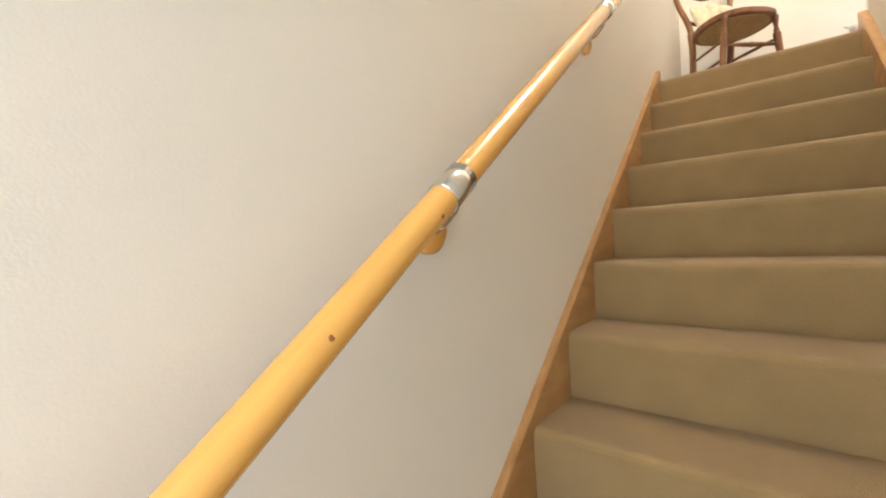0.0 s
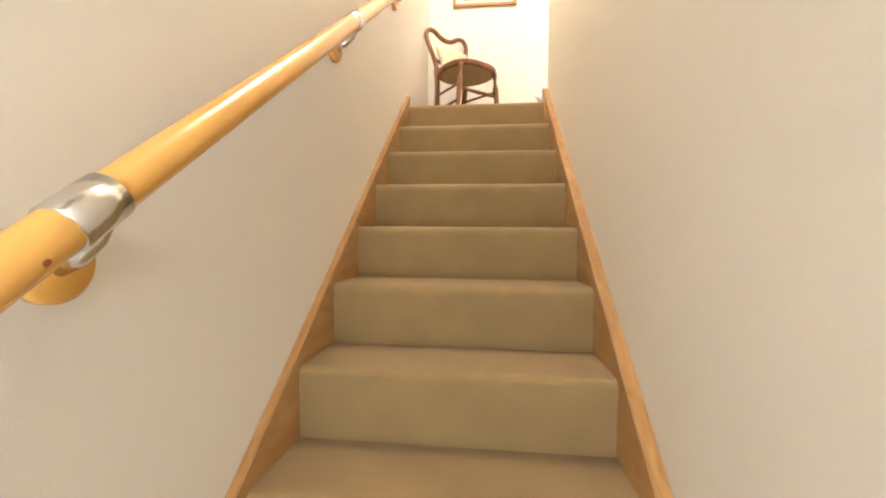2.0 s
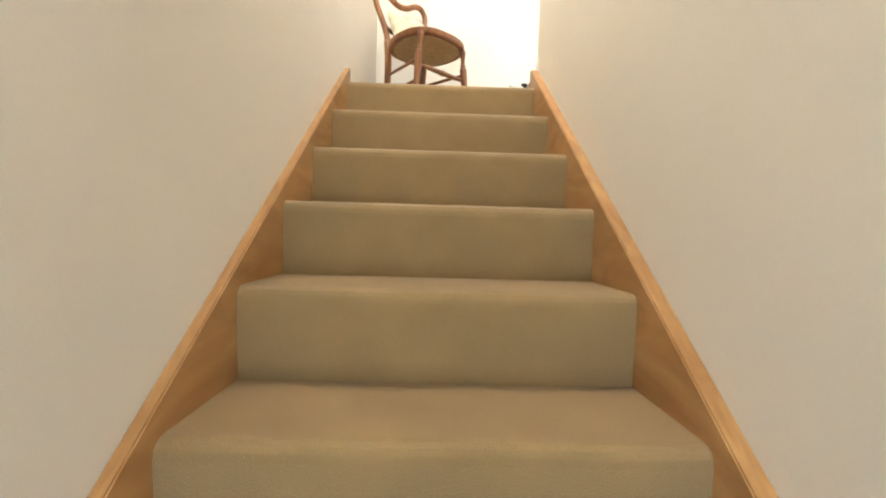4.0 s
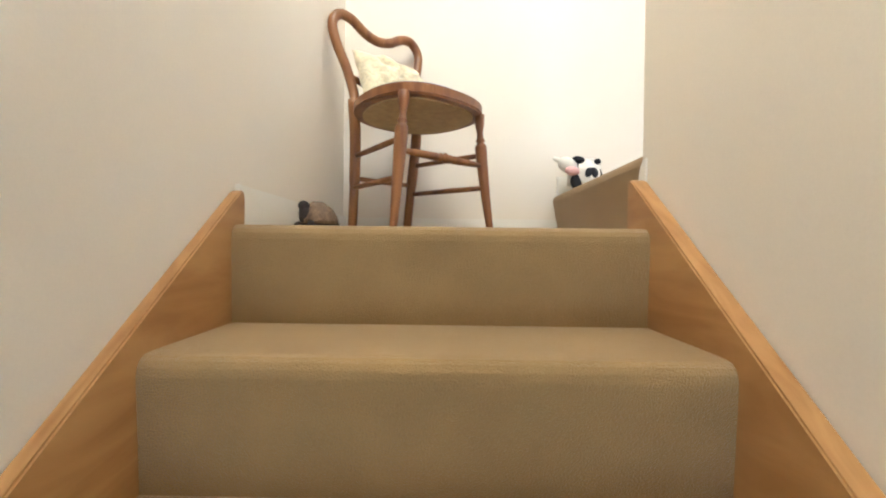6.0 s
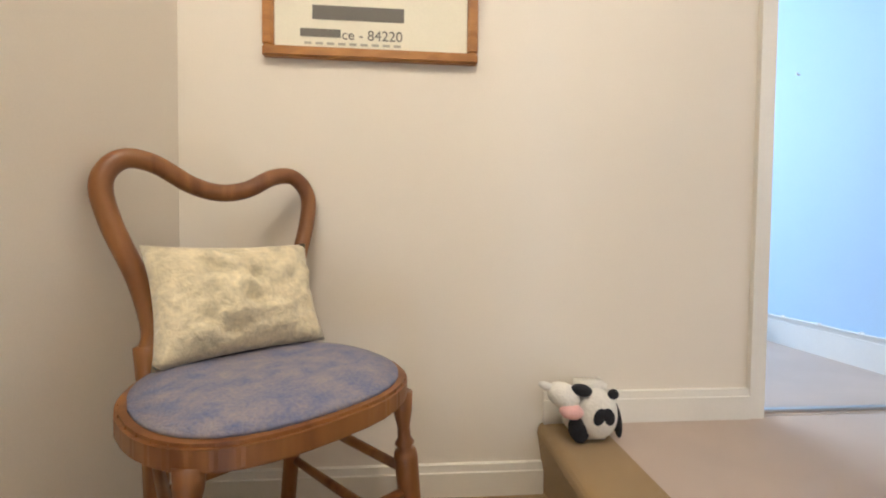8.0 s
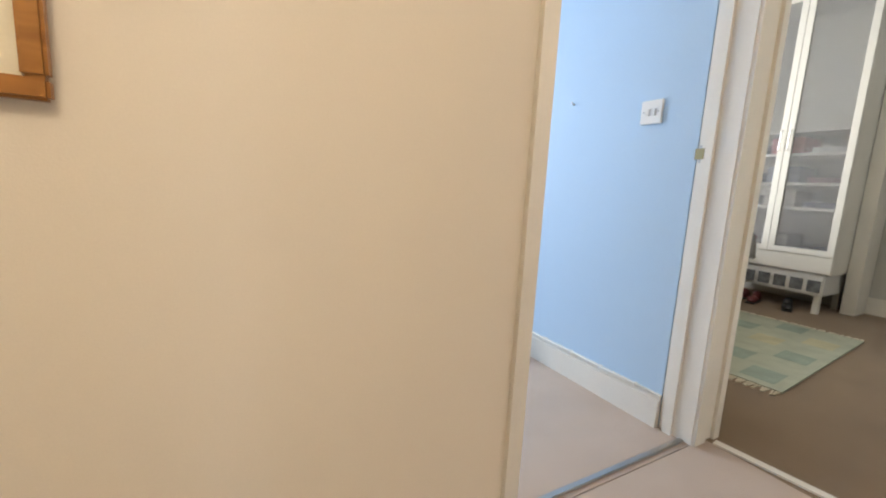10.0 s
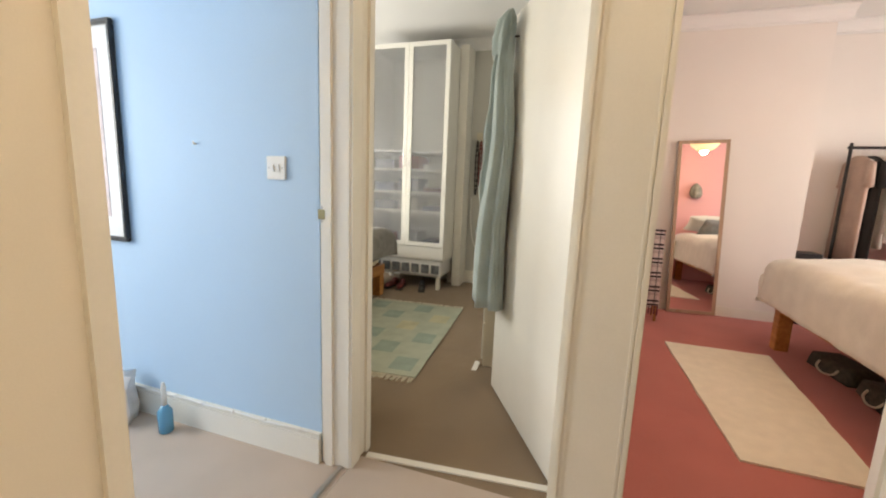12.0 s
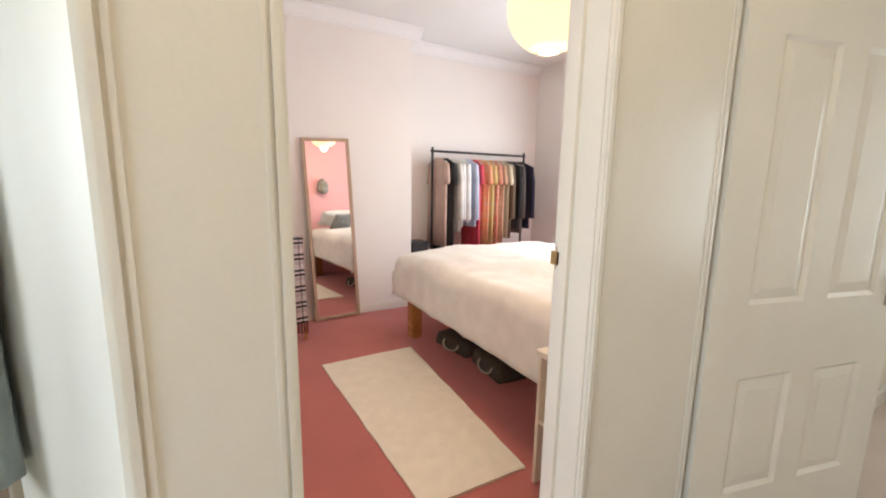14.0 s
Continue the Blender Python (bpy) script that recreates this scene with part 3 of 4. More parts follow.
FLUFF = mat("cream_fleece", (0.78, 0.68, 0.46), 0.95, 0.14, 22, 90, 1.0, sheen=0.4)
pillow("cushion", chair_pose @ pose(0.0, -0.145, 0.572, 24, 0, 0), 0.31, 0.225, 0.11, FLUFF, "cream fleecy cushion propped on the old chair", "cushion", 0.012)


def blob(bm, m, segs=16, rings=10, index=0):
    n0 = len(bm.faces)
    bmesh.ops.create_uvsphere(bm, u_segments=segs, v_segments=rings, radius=1, matrix=m)
    bm.faces.ensure_lookup_table()
    for f in bm.faces[n0:]:
        f.material_index = index


def scaled(x, y, z, sx, sy, sz, rx=0, ry=0, rz=0):
    return pose(x, y, z, rx, ry, rz) @ Matrix.Diagonal((sx, sy, sz, 1))


BRONZE = mat("tan_bronze_shell", (0.20, 0.13, 0.075), 0.6, 0.35, 30, 140, 0.9, metal=0.15)
BODYBRONZE = mat("dark_bronze_body", (0.035, 0.025, 0.022), 0.55, 0.3, 30, 140, 0.6, metal=0.2)
bm = bmesh.new()
rings = []
for j in range(9):
    t = j / 8
    ring = []
    for k in range(26):
        a = k * math.tau / 26
        w = math.cos(t * 1.45)
        scute = 1 + 0.05 * math.sin(6 * a) * math.sin(t * 9)
        ring.append(bm.verts.new((0.072 * w * scute * math.cos(a) - 0.012 + 0.012 * t, 0.058 * w * scute * math.sin(a), 0.02 + 0.07 * math.sin(t * 1.45) * scute)))
    rings.append(ring)
for r, q in zip(rings, rings[1:]):
    for k in range(26):
        bm.faces.new((r[k], r[(k + 1) % 26], q[(k + 1) % 26], q[k]))
bm.faces.new(rings[-1])
bm.faces.new(rings[0][::-1])
blob(bm, scaled(-0.008, 0, 0.022, 0.064, 0.052, 0.016), 18, 8, 1)
blob(bm, scaled(0.046, 0, 0.042, 0.022, 0.026, 0.036, 0, 14, 0), 12, 8, 1)
blob(bm, scaled(0.052, 0, 0.073, 0.022, 0.018, 0.017, 0, -10, 0), 14, 8, 1)
for sx, sy, yaw in ((0.05, -0.045, -35), (0.05, 0.045, 35), (-0.055, -0.04, 30), (-0.055, 0.04, -30)):
    blob(bm, scaled(sx * 0.86, sy * 0.8, 0.014, 0.027, 0.013, 0.0145, 0, 0, yaw), 12, 8, 1)
tort = tagged(part("tortoise_ornament", bm, (BRONZE, BODYBRONZE), smooth=True), "small bronze tortoise ornament with a tan shell on the carpet", "ornament")
tort.matrix_world = Matrix.Translation((0.08, 0.29, LAND)) @ pose(0, 0, 0, 0, 0, 228) @ Matrix.Diagonal((0.74, 0.74, 0.86, 1))

COWWHITE = mat("white_plush", (0.80, 0.77, 0.70), 0.95, 0.05, 30, 150, 0.6)
COWBLACK = mat("black_plush", (0.02, 0.02, 0.025), 0.95, 0.2, 30, 150, 0.6)
COWPINK = mat("pink_plush", (0.75, 0.45, 0.42), 0.95, 0.05, 30, 150, 0.6)
bm = bmesh.new()
bmesh.ops.create_cube(bm, size=1, matrix=scaled(0.03, 0, 0.068, 0.125, 0.10, 0.134))
bmesh.ops.bevel(bm, geom=bm.edges[:], offset=0.028, segments=4, affect="EDGES")
blob(bm, scaled(0.036, -0.028, 0.066, 0.053, 0.036, 0.06), 20, 14)
blob(bm, scaled(-0.045, -0.02, 0.108, 0.042, 0.036, 0.03, 0, 22, 0), 18, 12)
blob(bm, scaled(-0.086, -0.015, 0.129, 0.022, 0.012, 0.01, 0, 20, 0), 12, 8)
blob(bm, scaled(-0.034, -0.045, 0.08, 0.03, 0.02, 0.018, 0, 8, 0), 14, 10, 2)
blob(bm, scaled(-0.006, -0.036, 0.126, 0.026, 0.02, 0.014, 0, 8, 0), 14, 10, 1)
blob(bm, scaled(-0.012, -0.038, 0.035, 0.026, 0.016, 0.034, 0, -18, 0), 14, 10, 1)
for q, r in ((-0.011, 22), (0.011, -22)):
    blob(bm, scaled(0.04 + q, -0.0615, 0.072, 0.015, 0.005, 0.021, 0, r, 0), 12, 8, 1)
blob(bm, scaled(0.088, -0.03, 0.05, 0.007, 0.022, 0.042, 0, -6, 0), 12, 8, 1)
blob(bm, scaled(0.07, -0.044, 0.118, 0.014, 0.01, 0.012), 12, 8, 1)
cow = tagged(part("cow_doorstop", bm, (COWWHITE, COWBLACK, COWPINK), smooth=True), "black and white cow-shaped fabric doorstop against the wall", "doorstop")
cow.matrix_world = Matrix.Translation((0.98, 0.895, U + 0.004)) @ Matrix.Diagonal((1.0, 1, 1.04, 1))

# ---- blue room ----

sw = thing("light_switch", pose(2.36, 1.296, 3.934, 0, 0, -90), "square white plastic light switch on the blue wall", "light switch")
part("plate", boxed(-0.044, 0.044, -0.01, 0, -0.044, 0.044), WHITEPLASTIC, sw, bevel=0.003)
for dx in (-0.012, 0.012):
    part("rocker", boxed(dx - 0.008, dx + 0.008, -0.015, -0.0095, -0.014, 0.014, m=pose(0, 0, 0, 8, 0, 0)), WHITEPLASTIC, sw, bevel=0.002)
for dx in (-0.03, 0.03):
    part("screw", tube([(dx, -0.0095, 0), (dx, -0.011, 0)], 0.003, 8), STEEL, sw)
tagged(part("wall_hook", tube([(2.36, 1.7, 4.02), (2.348, 1.7, 4.02), (2.346, 1.7, 4.03)], 0.004, 8), WHITEPLASTIC), "tiny white hook in the blue wall", "hook")
bluepic = picture("framed_print", Matrix.Translation((2.36, 2.77, 3.58)) @ pose(0, 0, 0, 0, 0, -90), 0.65, 0.95, 0.02, 0.025, DARK, "pale print in a thin black frame on the blue wall", mat("white_mount", (0.82, 0.80, 0.78), 0.6, 0.03), mat("faded_pink_print", (0.72, 0.58, 0.58), 0.6, 0.25, 9), 0.09)
CLEAR = mat("blue_clear_plastic", (0.12, 0.36, 0.55), 0.2, 0.1)
bottle = thing("spray_bottle", Matrix.Translation((2.27, 1.87, U)), "blue and white plastic bottle by the skirting", "bottle")
part("body", tube([(0, 0, 0), (0, 0, 0.004), (0, 0, 0.1), (0, 0, 0.13)], [0.026, 0.03, 0.03, 0.012], 14), CLEAR, bottle, smooth=True)
part("cap", tube([(0, 0, 0.13), (0, 0, 0.21), (0, 0, 0.235)], [0.011, 0.011, 0.006], 12), WHITEPLASTIC, bottle, smooth=True)
bag = thing("plastic_bag", Matrix.Translation((2.24, 2.16, U)), "crumpled white translucent plastic bag on the carpet", "bag")
cloth_tube("sack", [(0, 0, 0.0, 0.09, 0.08), (0, 0, 0.06, 0.1, 0.09), (0.01, 0, 0.16, 0.08, 0.07), (0.03, -0.02, 0.22, 0.05, 0.06)], mat("thin_white_plastic", (0.75, 0.75, 0.76), 0.3, 0.08, 20), bag, 7, 0.3, 40)

cable = thing("skirting_cable", Matrix.Translation((2.333, 0, U + 0.135)), "white cable clipped along the top of the skirting", "cable")
part("wire", tube([(0.004 * math.sin(k * 2.1), 1.14 + k * 0.1, 0.0015 * math.sin(k * 1.7)) for k in range(24)], 0.0042, 8), WHITEPLASTIC, cable, smooth=True)
for k in range(13):
    part("clip", boxed(-0.008, 0.012, 1.2 + k * 0.17, 1.212 + k * 0.17, -0.005, 0.008), WHITEPLASTIC, cable, bevel=0.002)

# ---- windows, out of direct view ----
def window(name, x0, x1, y, z0, z1):
    w = thing(name, Matrix(), "white painted casement window", "window", kind="structure")
    for a, b, c, d in ((x0, x1, z0, z0 + 0.06), (x0, x1, z1 - 0.06, z1), (x0, x0 + 0.06, z0 + 0.06, z1 - 0.06), (x1 - 0.06, x1, z0 + 0.06, z1 - 0.06), ((x0 + x1) / 2 - 0.03, (x0 + x1) / 2 + 0.03, z0 + 0.06, z1 - 0.06)):
        part("window_frame", boxed(a, b, y - 0.03, y + 0.03, c, d), GLOSS, w)


window("window_1", 0.6, 2.0, 3.57, U + 0.8, U + 2.1)
window("window_2", 3.2, 4.6, 3.77, U + 0.8, U + 2.2)
window("window_3", 3.1, 4.7, -3.67, U + 0.8, U + 2.25)


# ---- bedding ----
def draped(x0, x1, y0, y1, top, drop, nx=56, ny=44, seed=0.0, wrinkle=0.012, puff=0.03):
    """A cover over a bed: flat on top, rounding over the edges and hanging down by drop."""
    bm = bmesh.new()
    lx, ly = (x1 - x0) / 2, (y1 - y0) / 2
    cx, cy = (x0 + x1) / 2, (y0 + y1) / 2
    r = 0.09

    def fold(a, half):
        e = abs(a) - (half - r)
        if e <= 0:
            return a, 0.0
        s = math.copysign(1, a)
        arc = r * math.pi / 2
        if e < arc:
            t = e / r
            return s * (half - r + r * math.sin(t)), r * (1 - math.cos(t))
        return s * (half + 0.05 * (e - arc)), r + e - arc
    ax, ay = lx - r + r * math.pi / 2 + drop - r, ly - r + r * math.pi / 2 + drop - r
    g = []
    for i in range(nx + 1):
        row = []
        for j in range(ny + 1):
            a, b = (2 * i / nx - 1) * ax, (2 * j / ny - 1) * ay
            px, dx = fold(a, lx)
            py, dy = fold(b, ly)
            d = math.hypot(dx, dy) if dx and dy else dx + dy
            hem = drop + 0.02 * noise.noise((a * 3, b * 3, seed))
            d = min(d, hem)
            w = noise.noise((a * 2.2, b * 2.2, seed)) * 2.2 + noise.noise((a * 7, b * 7, seed + 4)) * 0.8
            swell = puff * max(0, 1 - (a / lx) ** 2) * max(0, 1 - (b / ly) ** 2)
            k = 0.3 if d > r else 1.0
            ox = 0.012 * noise.noise((b * 6, d * 2, seed)) * (dx > r)
            oy = 0.012 * noise.noise((a * 6, d * 2, seed)) * (dy > r)
            row.append(bm.verts.new((cx + px + ox, cy + py + oy, top - d + wrinkle * w * k + swell)))
        g.append(row)
    for i in range(nx):
        for j in range(ny):
            bm.faces.new((g[i][j], g[i + 1][j], g[i + 1][j + 1], g[i][j + 1]))
    return bm


def cover(name, bm, material, label, category, thick=0.025):
    ob = tagged(part(name, bm, material, smooth=True), label, category)
    s = ob.modifiers.new("thick", "SOLIDIFY")
    s.thickness, s.offset = thick, -1
    return ob


BEDWOOD = wood("bed_pine", (0.56, 0.26, 0.08), (0.40, 0.15, 0.04), 0.4, (0.1, 1, 1), 20)
MATTRESS = mat("white_ticking", (0.78, 0.75, 0.70), 0.9, 0.03)
CREAMCOVER = mat("cream_cotton_throw", (0.85, 0.81, 0.73), 0.95, 0.05, 8, 160, 0.7, sheen=0.2)
GREYTHROW = mat("grey_wool_throw", (0.25, 0.235, 0.215), 0.95, 0.16, 18, 200, 0.8, sheen=0.3)
DUVET = mat("white_duvet_with_ochre", (0.80, 0.78, 0.74), 0.9, 0.03, 3.2, 120, 0.3, second=(0.74, 0.60, 0.36))


def bed(name, x0, x1, y0, y1, rail_z, label):
    b = thing(name, Matrix.Translation((0, 0, U)), label, "bed")
    for x in (x0 + 0.05, x1 - 0.05):
        for y in (y0 + 0.05, y1 - 0.05):
            part("leg", boxed(x - 0.045, x + 0.045, y - 0.045, y + 0.045, 0, rail_z), BEDWOOD, b, bevel=0.004)
    for y in (y0, y1 - 0.03):
        part("side_rail", boxed(x0, x1, y, y + 0.03, rail_z, rail_z + 0.1), BEDWOOD, b, bevel=0.003)
    for x in (x0 + 0.001, x1 - 0.031):
        part("end_rail", boxed(x, x + 0.03, y0 + 0.03, y1 - 0.03, rail_z, rail_z + 0.1), BEDWOOD, b)
    part("mattress", boxed(x0 + 0.04, x1 - 0.04, y0 + 0.04, y1 - 0.04, rail_z + 0.1, 0.60), MATTRESS, b, bevel=0.03)
    return b


# ---- grey bedroom ----
bed("double_bed", 2.64, 4.74, 2.03, 3.5, 0.22, "pine double bed with white bedding and grey throw")
cover("duvet", draped(2.62, 4.45, 1.99, 3.54, 3.40, 0.29, seed=2.0, wrinkle=0.03), DUVET, "white duvet with ochre pattern on the pine bed", "duvet", 0.04)
cover("throw", draped(3.95, 4.84, 1.955, 3.57, 3.43, 0.27, 60, 70, seed=7.0, wrinkle=0.034, puff=0.015), GREYTHROW, "grey woollen throw over the foot of the bed", "throw", 0.012)
pillow("pillow", pose(2.86, 2.42, 3.5, 70, 0, 90), 0.62, 0.42, 0.16, MATTRESS, "white pillow at the head of the bed", "pillow")
pillow("pillow", pose(2.86, 3.12, 3.5, 70, 0, 90), 0.62, 0.42, 0.16, MATTRESS, "white pillow at the head of the bed", "pillow")
box = thing("storage_box", Matrix.Translation((3.9, 2.35, U)), "dark navy storage box under the pine bed", "box")
part("body", boxed(-0.3, 0.3, -0.2, 0.2, 0, 0.15), mat("navy_canvas", (0.02, 0.025, 0.06), 0.85, 0.2), box, bevel=0.01)
part("lid", boxed(-0.305, 0.305, -0.205, 0.205, 0.15, 0.17), mat("dark_lid", (0.03, 0.03, 0.04), 0.7, 0.2), box, bevel=0.004)

BIRCH = wood("pale_birch", (0.68, 0.52, 0.30), (0.56, 0.40, 0.21), 0.45, (1, 1, 0.1), 16, 0.1)
cab = thing("bedside_cabinet", Matrix.Translation((2.6, 1.36, U)), "pale birch bedside cabinet beside the pine bed", "cabinet")
part("body", boxed(0, 0.36, 0.0, 0.42, 0, 0.565), BIRCH, cab, bevel=0.003)
part("top", boxed(-0.005, 0.372, -0.008, 0.425, 0.565, 0.59), BIRCH, cab, bevel=0.003)
for z0, z1 in ((0.05, 0.29), (0.3, 0.55)):
    dr = part("drawer", boxed(0.36, 0.374, 0.01, 0.41, z0, z1), BIRCH, cab, bevel=0.002)
    part("knob", tube([(0.374, 0.21, (z0 + z1) / 2), (0.392, 0.21, (z0 + z1) / 2)], 0.012, 12), BIRCH, dr, smooth=True)

# rug with soft green squares, fringed at both ends
RUGBASE = mat("pale_sage_wool", (0.44, 0.47, 0.37), 0.95, 0.08, 9, 260, 0.8)
RUGGREEN = mat("sage_green_wool", (0.31, 0.38, 0.32), 0.95, 0.1, 9, 260, 0.8)
RUGLIGHT = mat("straw_wool", (0.52, 0.50, 0.33), 0.95, 0.1, 9, 260, 0.8)
FRINGE = mat("ecru_fringe", (0.68, 0.62, 0.48), 0.95, 0.1)
rug = thing("rug", Matrix.Translation((3.17, 1.03, U)) @ pose(0, 0, 0, 0, 0, 4.5), "pale sage rug with green squares and a fringe", "rug")
part("field", boxed(0, 1.42, 0, 0.9, 0, 0.01), RUGBASE, rug)
rnd = random.Random(4)
for i in range(6):
    for j in range(4):
        if (i + j) % 2 == 0:
            x, y = 0.06 + i * 0.225, 0.05 + j * 0.21
            part("square", boxed(x, x + 0.19, y, y + 0.15, 0.01, 0.0108), RUGGREEN if rnd.random() < 0.75 else RUGLIGHT, rug)
for x, sgn in ((0.0, -1), (1.42, 1)):
    bm = bmesh.new()
    for k in range(70):
        y = 0.005 + 0.0127 * k
        ln = 0.05 + 0.02 * rnd.random()
        cuboid(bm, min(x, x + sgn * ln), max(x, x + sgn * ln), y, y + 0.008, 0.0, 0.006, m=Matrix.Translation((x, y, 0)) @ pose(0, 0, 0, 0, 0, rnd.uniform(-14, 14)) @ Matrix.Translation((-x, -y, 0)))
    part("fringe", bm, FRINGE, rug)

# wardrobe
WARDWHITE = mat("white_lacquer", (0.80, 0.78, 0.72), 0.35, 0.02)
FROST = bpy.data.materials.new("frosted_glass")
FROST.use_nodes = True
fb = FROST.node_tree.nodes["Principled BSDF"]
fb.inputs["Base Color"].default_value = (0.92, 0.93, 0.95, 1)
fb.inputs["Roughness"].default_value = 0.22
fb.inputs["Transmission Weight"].default_value = 0.9
ward = thing("wardrobe", Matrix.Translation((5.08, 1.52, U)), "tall white wardrobe with frosted glass doors", "wardrobe")
W, H0, H1, D = 0.89, 0.475, 2.54, 0.53
for y0, y1 in ((0, 0.02), (W - 0.02, W)):
    part("side_panel", boxed(0.025, D, y0, y1, 0.33, H1), WARDWHITE, ward)
part("back_panel", boxed(D - 0.012, D - 0.002, 0.02, W - 0.02, 0.345, H1 - 0.03), WARDWHITE, ward)
part("top", boxed(0.025, D, 0.02, W - 0.02, H1 - 0.03, H1), WARDWHITE, ward)
part("base", boxed(0.025, D, 0.02, W - 0.02, 0.43, H0), WARDWHITE, ward)
part("plinth_drawer", boxed(0.006, 0.025, 0.004, W - 0.004, 0.335, H0 - 0.006), WARDWHITE, ward, bevel=0.002)
for z in (0.83, 1.03, 1.27, 1.46):
    part("shelf", boxed(0.028, D - 0.012, 0.02, W - 0.02, z, z + 0.022), WARDWHITE, ward)
for y0, y1, hy in ((0.003, W / 2 - 0.002, W / 2 - 0.03), (W / 2 + 0.002, W - 0.003, W / 2 + 0.03)):
    bm = bmesh.new()
    f = 0.045
    for a, b, c, d in ((y0, y1, H0, H0 + f), (y0, y1, H1 - f, H1), (y0, y0 + f, H0 + f, H1 - f), (y1 - f, y1, H0 + f, H1 - f)):
        cuboid(bm, 0.0, 0.022, a, b, c, d)
    door = part("door", bm, WARDWHITE, ward)
    part("pane", boxed(0.008, 0.013, y0 + f, y1 - f, H0 + f, H1 - f), FROST, door, "frosted glass pane")
    part("handle", tube([(0.0, hy, 1.32), (-0.025, hy, 1.325), (-0.025, hy, 1.475), (0.0, hy, 1.48)], 0.006, 8), STEEL, door, "steel bar handle")
part("basket", boxed(0.02, D, 0.03, W - 0.03, 0.15, 0.33), mat("clear_white_plastic", (0.72, 0.72, 0.70), 0.3, 0.04), ward, "white plastic under-wardrobe boxes", bevel=0.01)
for k in range(7):
    y = 0.05 + k * 0.115
    part("window", boxed(0.012, 0.0195, y, y + 0.085, 0.18, 0.275), mat("smoky_plastic", (0.20, 0.21, 0.22), 0.25, 0.3, 20), ward)
for y in (0.05, W - 0.09):
    for x in (0.05, D - 0.09):
        part("foot", boxed(x, x + 0.04, y, y + 0.04, 0, 0.15), WARDWHITE, ward)
fold_cols = [(0.16, 0.19, 0.27), (0.75, 0.74, 0.72), (0.42, 0.13, 0.15), (0.28, 0.30, 0.38), (0.60, 0.56, 0.52), (0.12, 0.13, 0.17), (0.35, 0.22, 0.24), (0.22, 0.25, 0.33)]
for s, z in enumerate((0.476, 0.85, 1.05, 1.29)):
    for k in range(3):
        tall = 0.05 + 0.045 * ((s * 3 + k * 5) % 3)
        c = fold_cols[(s * 3 + k) % 8]
        bm = bmesh.new()
        n = 2 + (s + k) % 3
        for q in range(n):
            cuboid(bm, -0.16, 0.16, -0.115, 0.115, q * tall / n + 0.001, (q + 1) * tall / n - 0.002)
        st = tagged(part("folded_clothes", bm, mat("folded_cloth", c, 0.95, 0.15, 20), bevel=0.006), "stack of folded clothes on a wardrobe shelf", "clothes", "wardrobe stacks")
        st.matrix_world = Matrix.Translation((5.29, 1.52 + 0.165 + 0.28 * k, U + z))
SHOE = mat("dark_red_leather", (0.16, 0.03, 0.03), 0.45, 0.2, 20)
for k, (x, y, a) in enumerate(((5.05, 1.98, 10), (5.06, 2.1, -8), (5.08, 1.75, 20))):
    sh = thing("shoe", pose(x, y, U, 0, 0, 180 + a), "dark leather shoe under the wardrobe", "shoe", "shoes under the wardrobe")
    bm = bmesh.new()
    blob(bm, scaled(0.05, 0, 0.032, 0.085, 0.038, 0.03))
    blob(bm, scaled(-0.06, 0, 0.045, 0.055, 0.034, 0.045))
    part("upper", bm, SHOE if k < 2 else DARK, sh, smooth=True)
    part("sole", boxed(-0.115, 0.13, -0.036, 0.036, 0, 0.012), DARK, sh, bevel=0.004)

tagged(part("pipe_boxing", boxed(5.4, 5.649, 1.425, 1.515, U, CEILING - 0.12), GLOSS), "white boxed-in pipe casing beside the wardrobe", "pipe casing")
goldm = mat("gilt_frame", (0.72, 0.50, 0.16), 0.3, 0.1, metal=0.8)
picture("gilt_picture", Matrix.Translation((5.65, 3.42, 4.29)) @ pose(0, 0, 0, 0, 0, -90), 0.66, 0.76, 0.028, 0.03, goldm, "pale blue print in a thin gilt frame", mat("cream_mount", (0.78, 0.76, 0.68), 0.7, 0.02), mat("misty_blue_print", (0.40, 0.50, 0.52), 0.7, 0.3, 5), 0.09)

# necklaces on a hanging board, with the heater switch, cord and sensor beside them
jew = thing("necklace_rack", Matrix.Translation((5.65, 1.08, 4.36)), "cream board with bead necklaces hanging on it", "necklace rack")
part("board", boxed(-0.015, -0.001, 0.0, 0.28, 0, 0.11), mat("cream_board", (0.62, 0.57, 0.46), 0.6, 0.05), jew)
rnd = random.Random(9)
beadcols = [mat("bead", c, 0.3, 0.2) for c in ((0.22, 0.05, 0.04), (0.03, 0.03, 0.03), (0.45, 0.40, 0.32), (0.25, 0.12, 0.05), (0.6, 0.58, 0.55))]
for k in range(7):
    y = 0.02 + k * 0.04
    ln = rnd.uniform(0.35, 0.62)
    part("peg", tube([(-0.014, y, 0.02), (-0.05, y, 0.022)], 0.004, 6), DARK, jew)
    line = [(-0.042, y + 0.014 * math.sin(q / 52 * math.tau), 0.014 - ln * (0.5 - 0.5 * math.cos(q / 52 * math.tau))) for q in range(52)]
    bm = tube(line, [0.011 if q % 2 else 0.004 for q in range(52)], 8, closed=True)
    part("necklace", bm, beadcols[k % 5], jew, smooth=True)
vent = thing("wall_heater_switch", Matrix.Translation((5.65, 1.06, 3.33)), "white slatted box on the bedroom wall", "vent")
part("body", boxed(-0.04, 0, 0, 0.13, 0, 0.19), WHITEPLASTIC, vent, bevel=0.005)
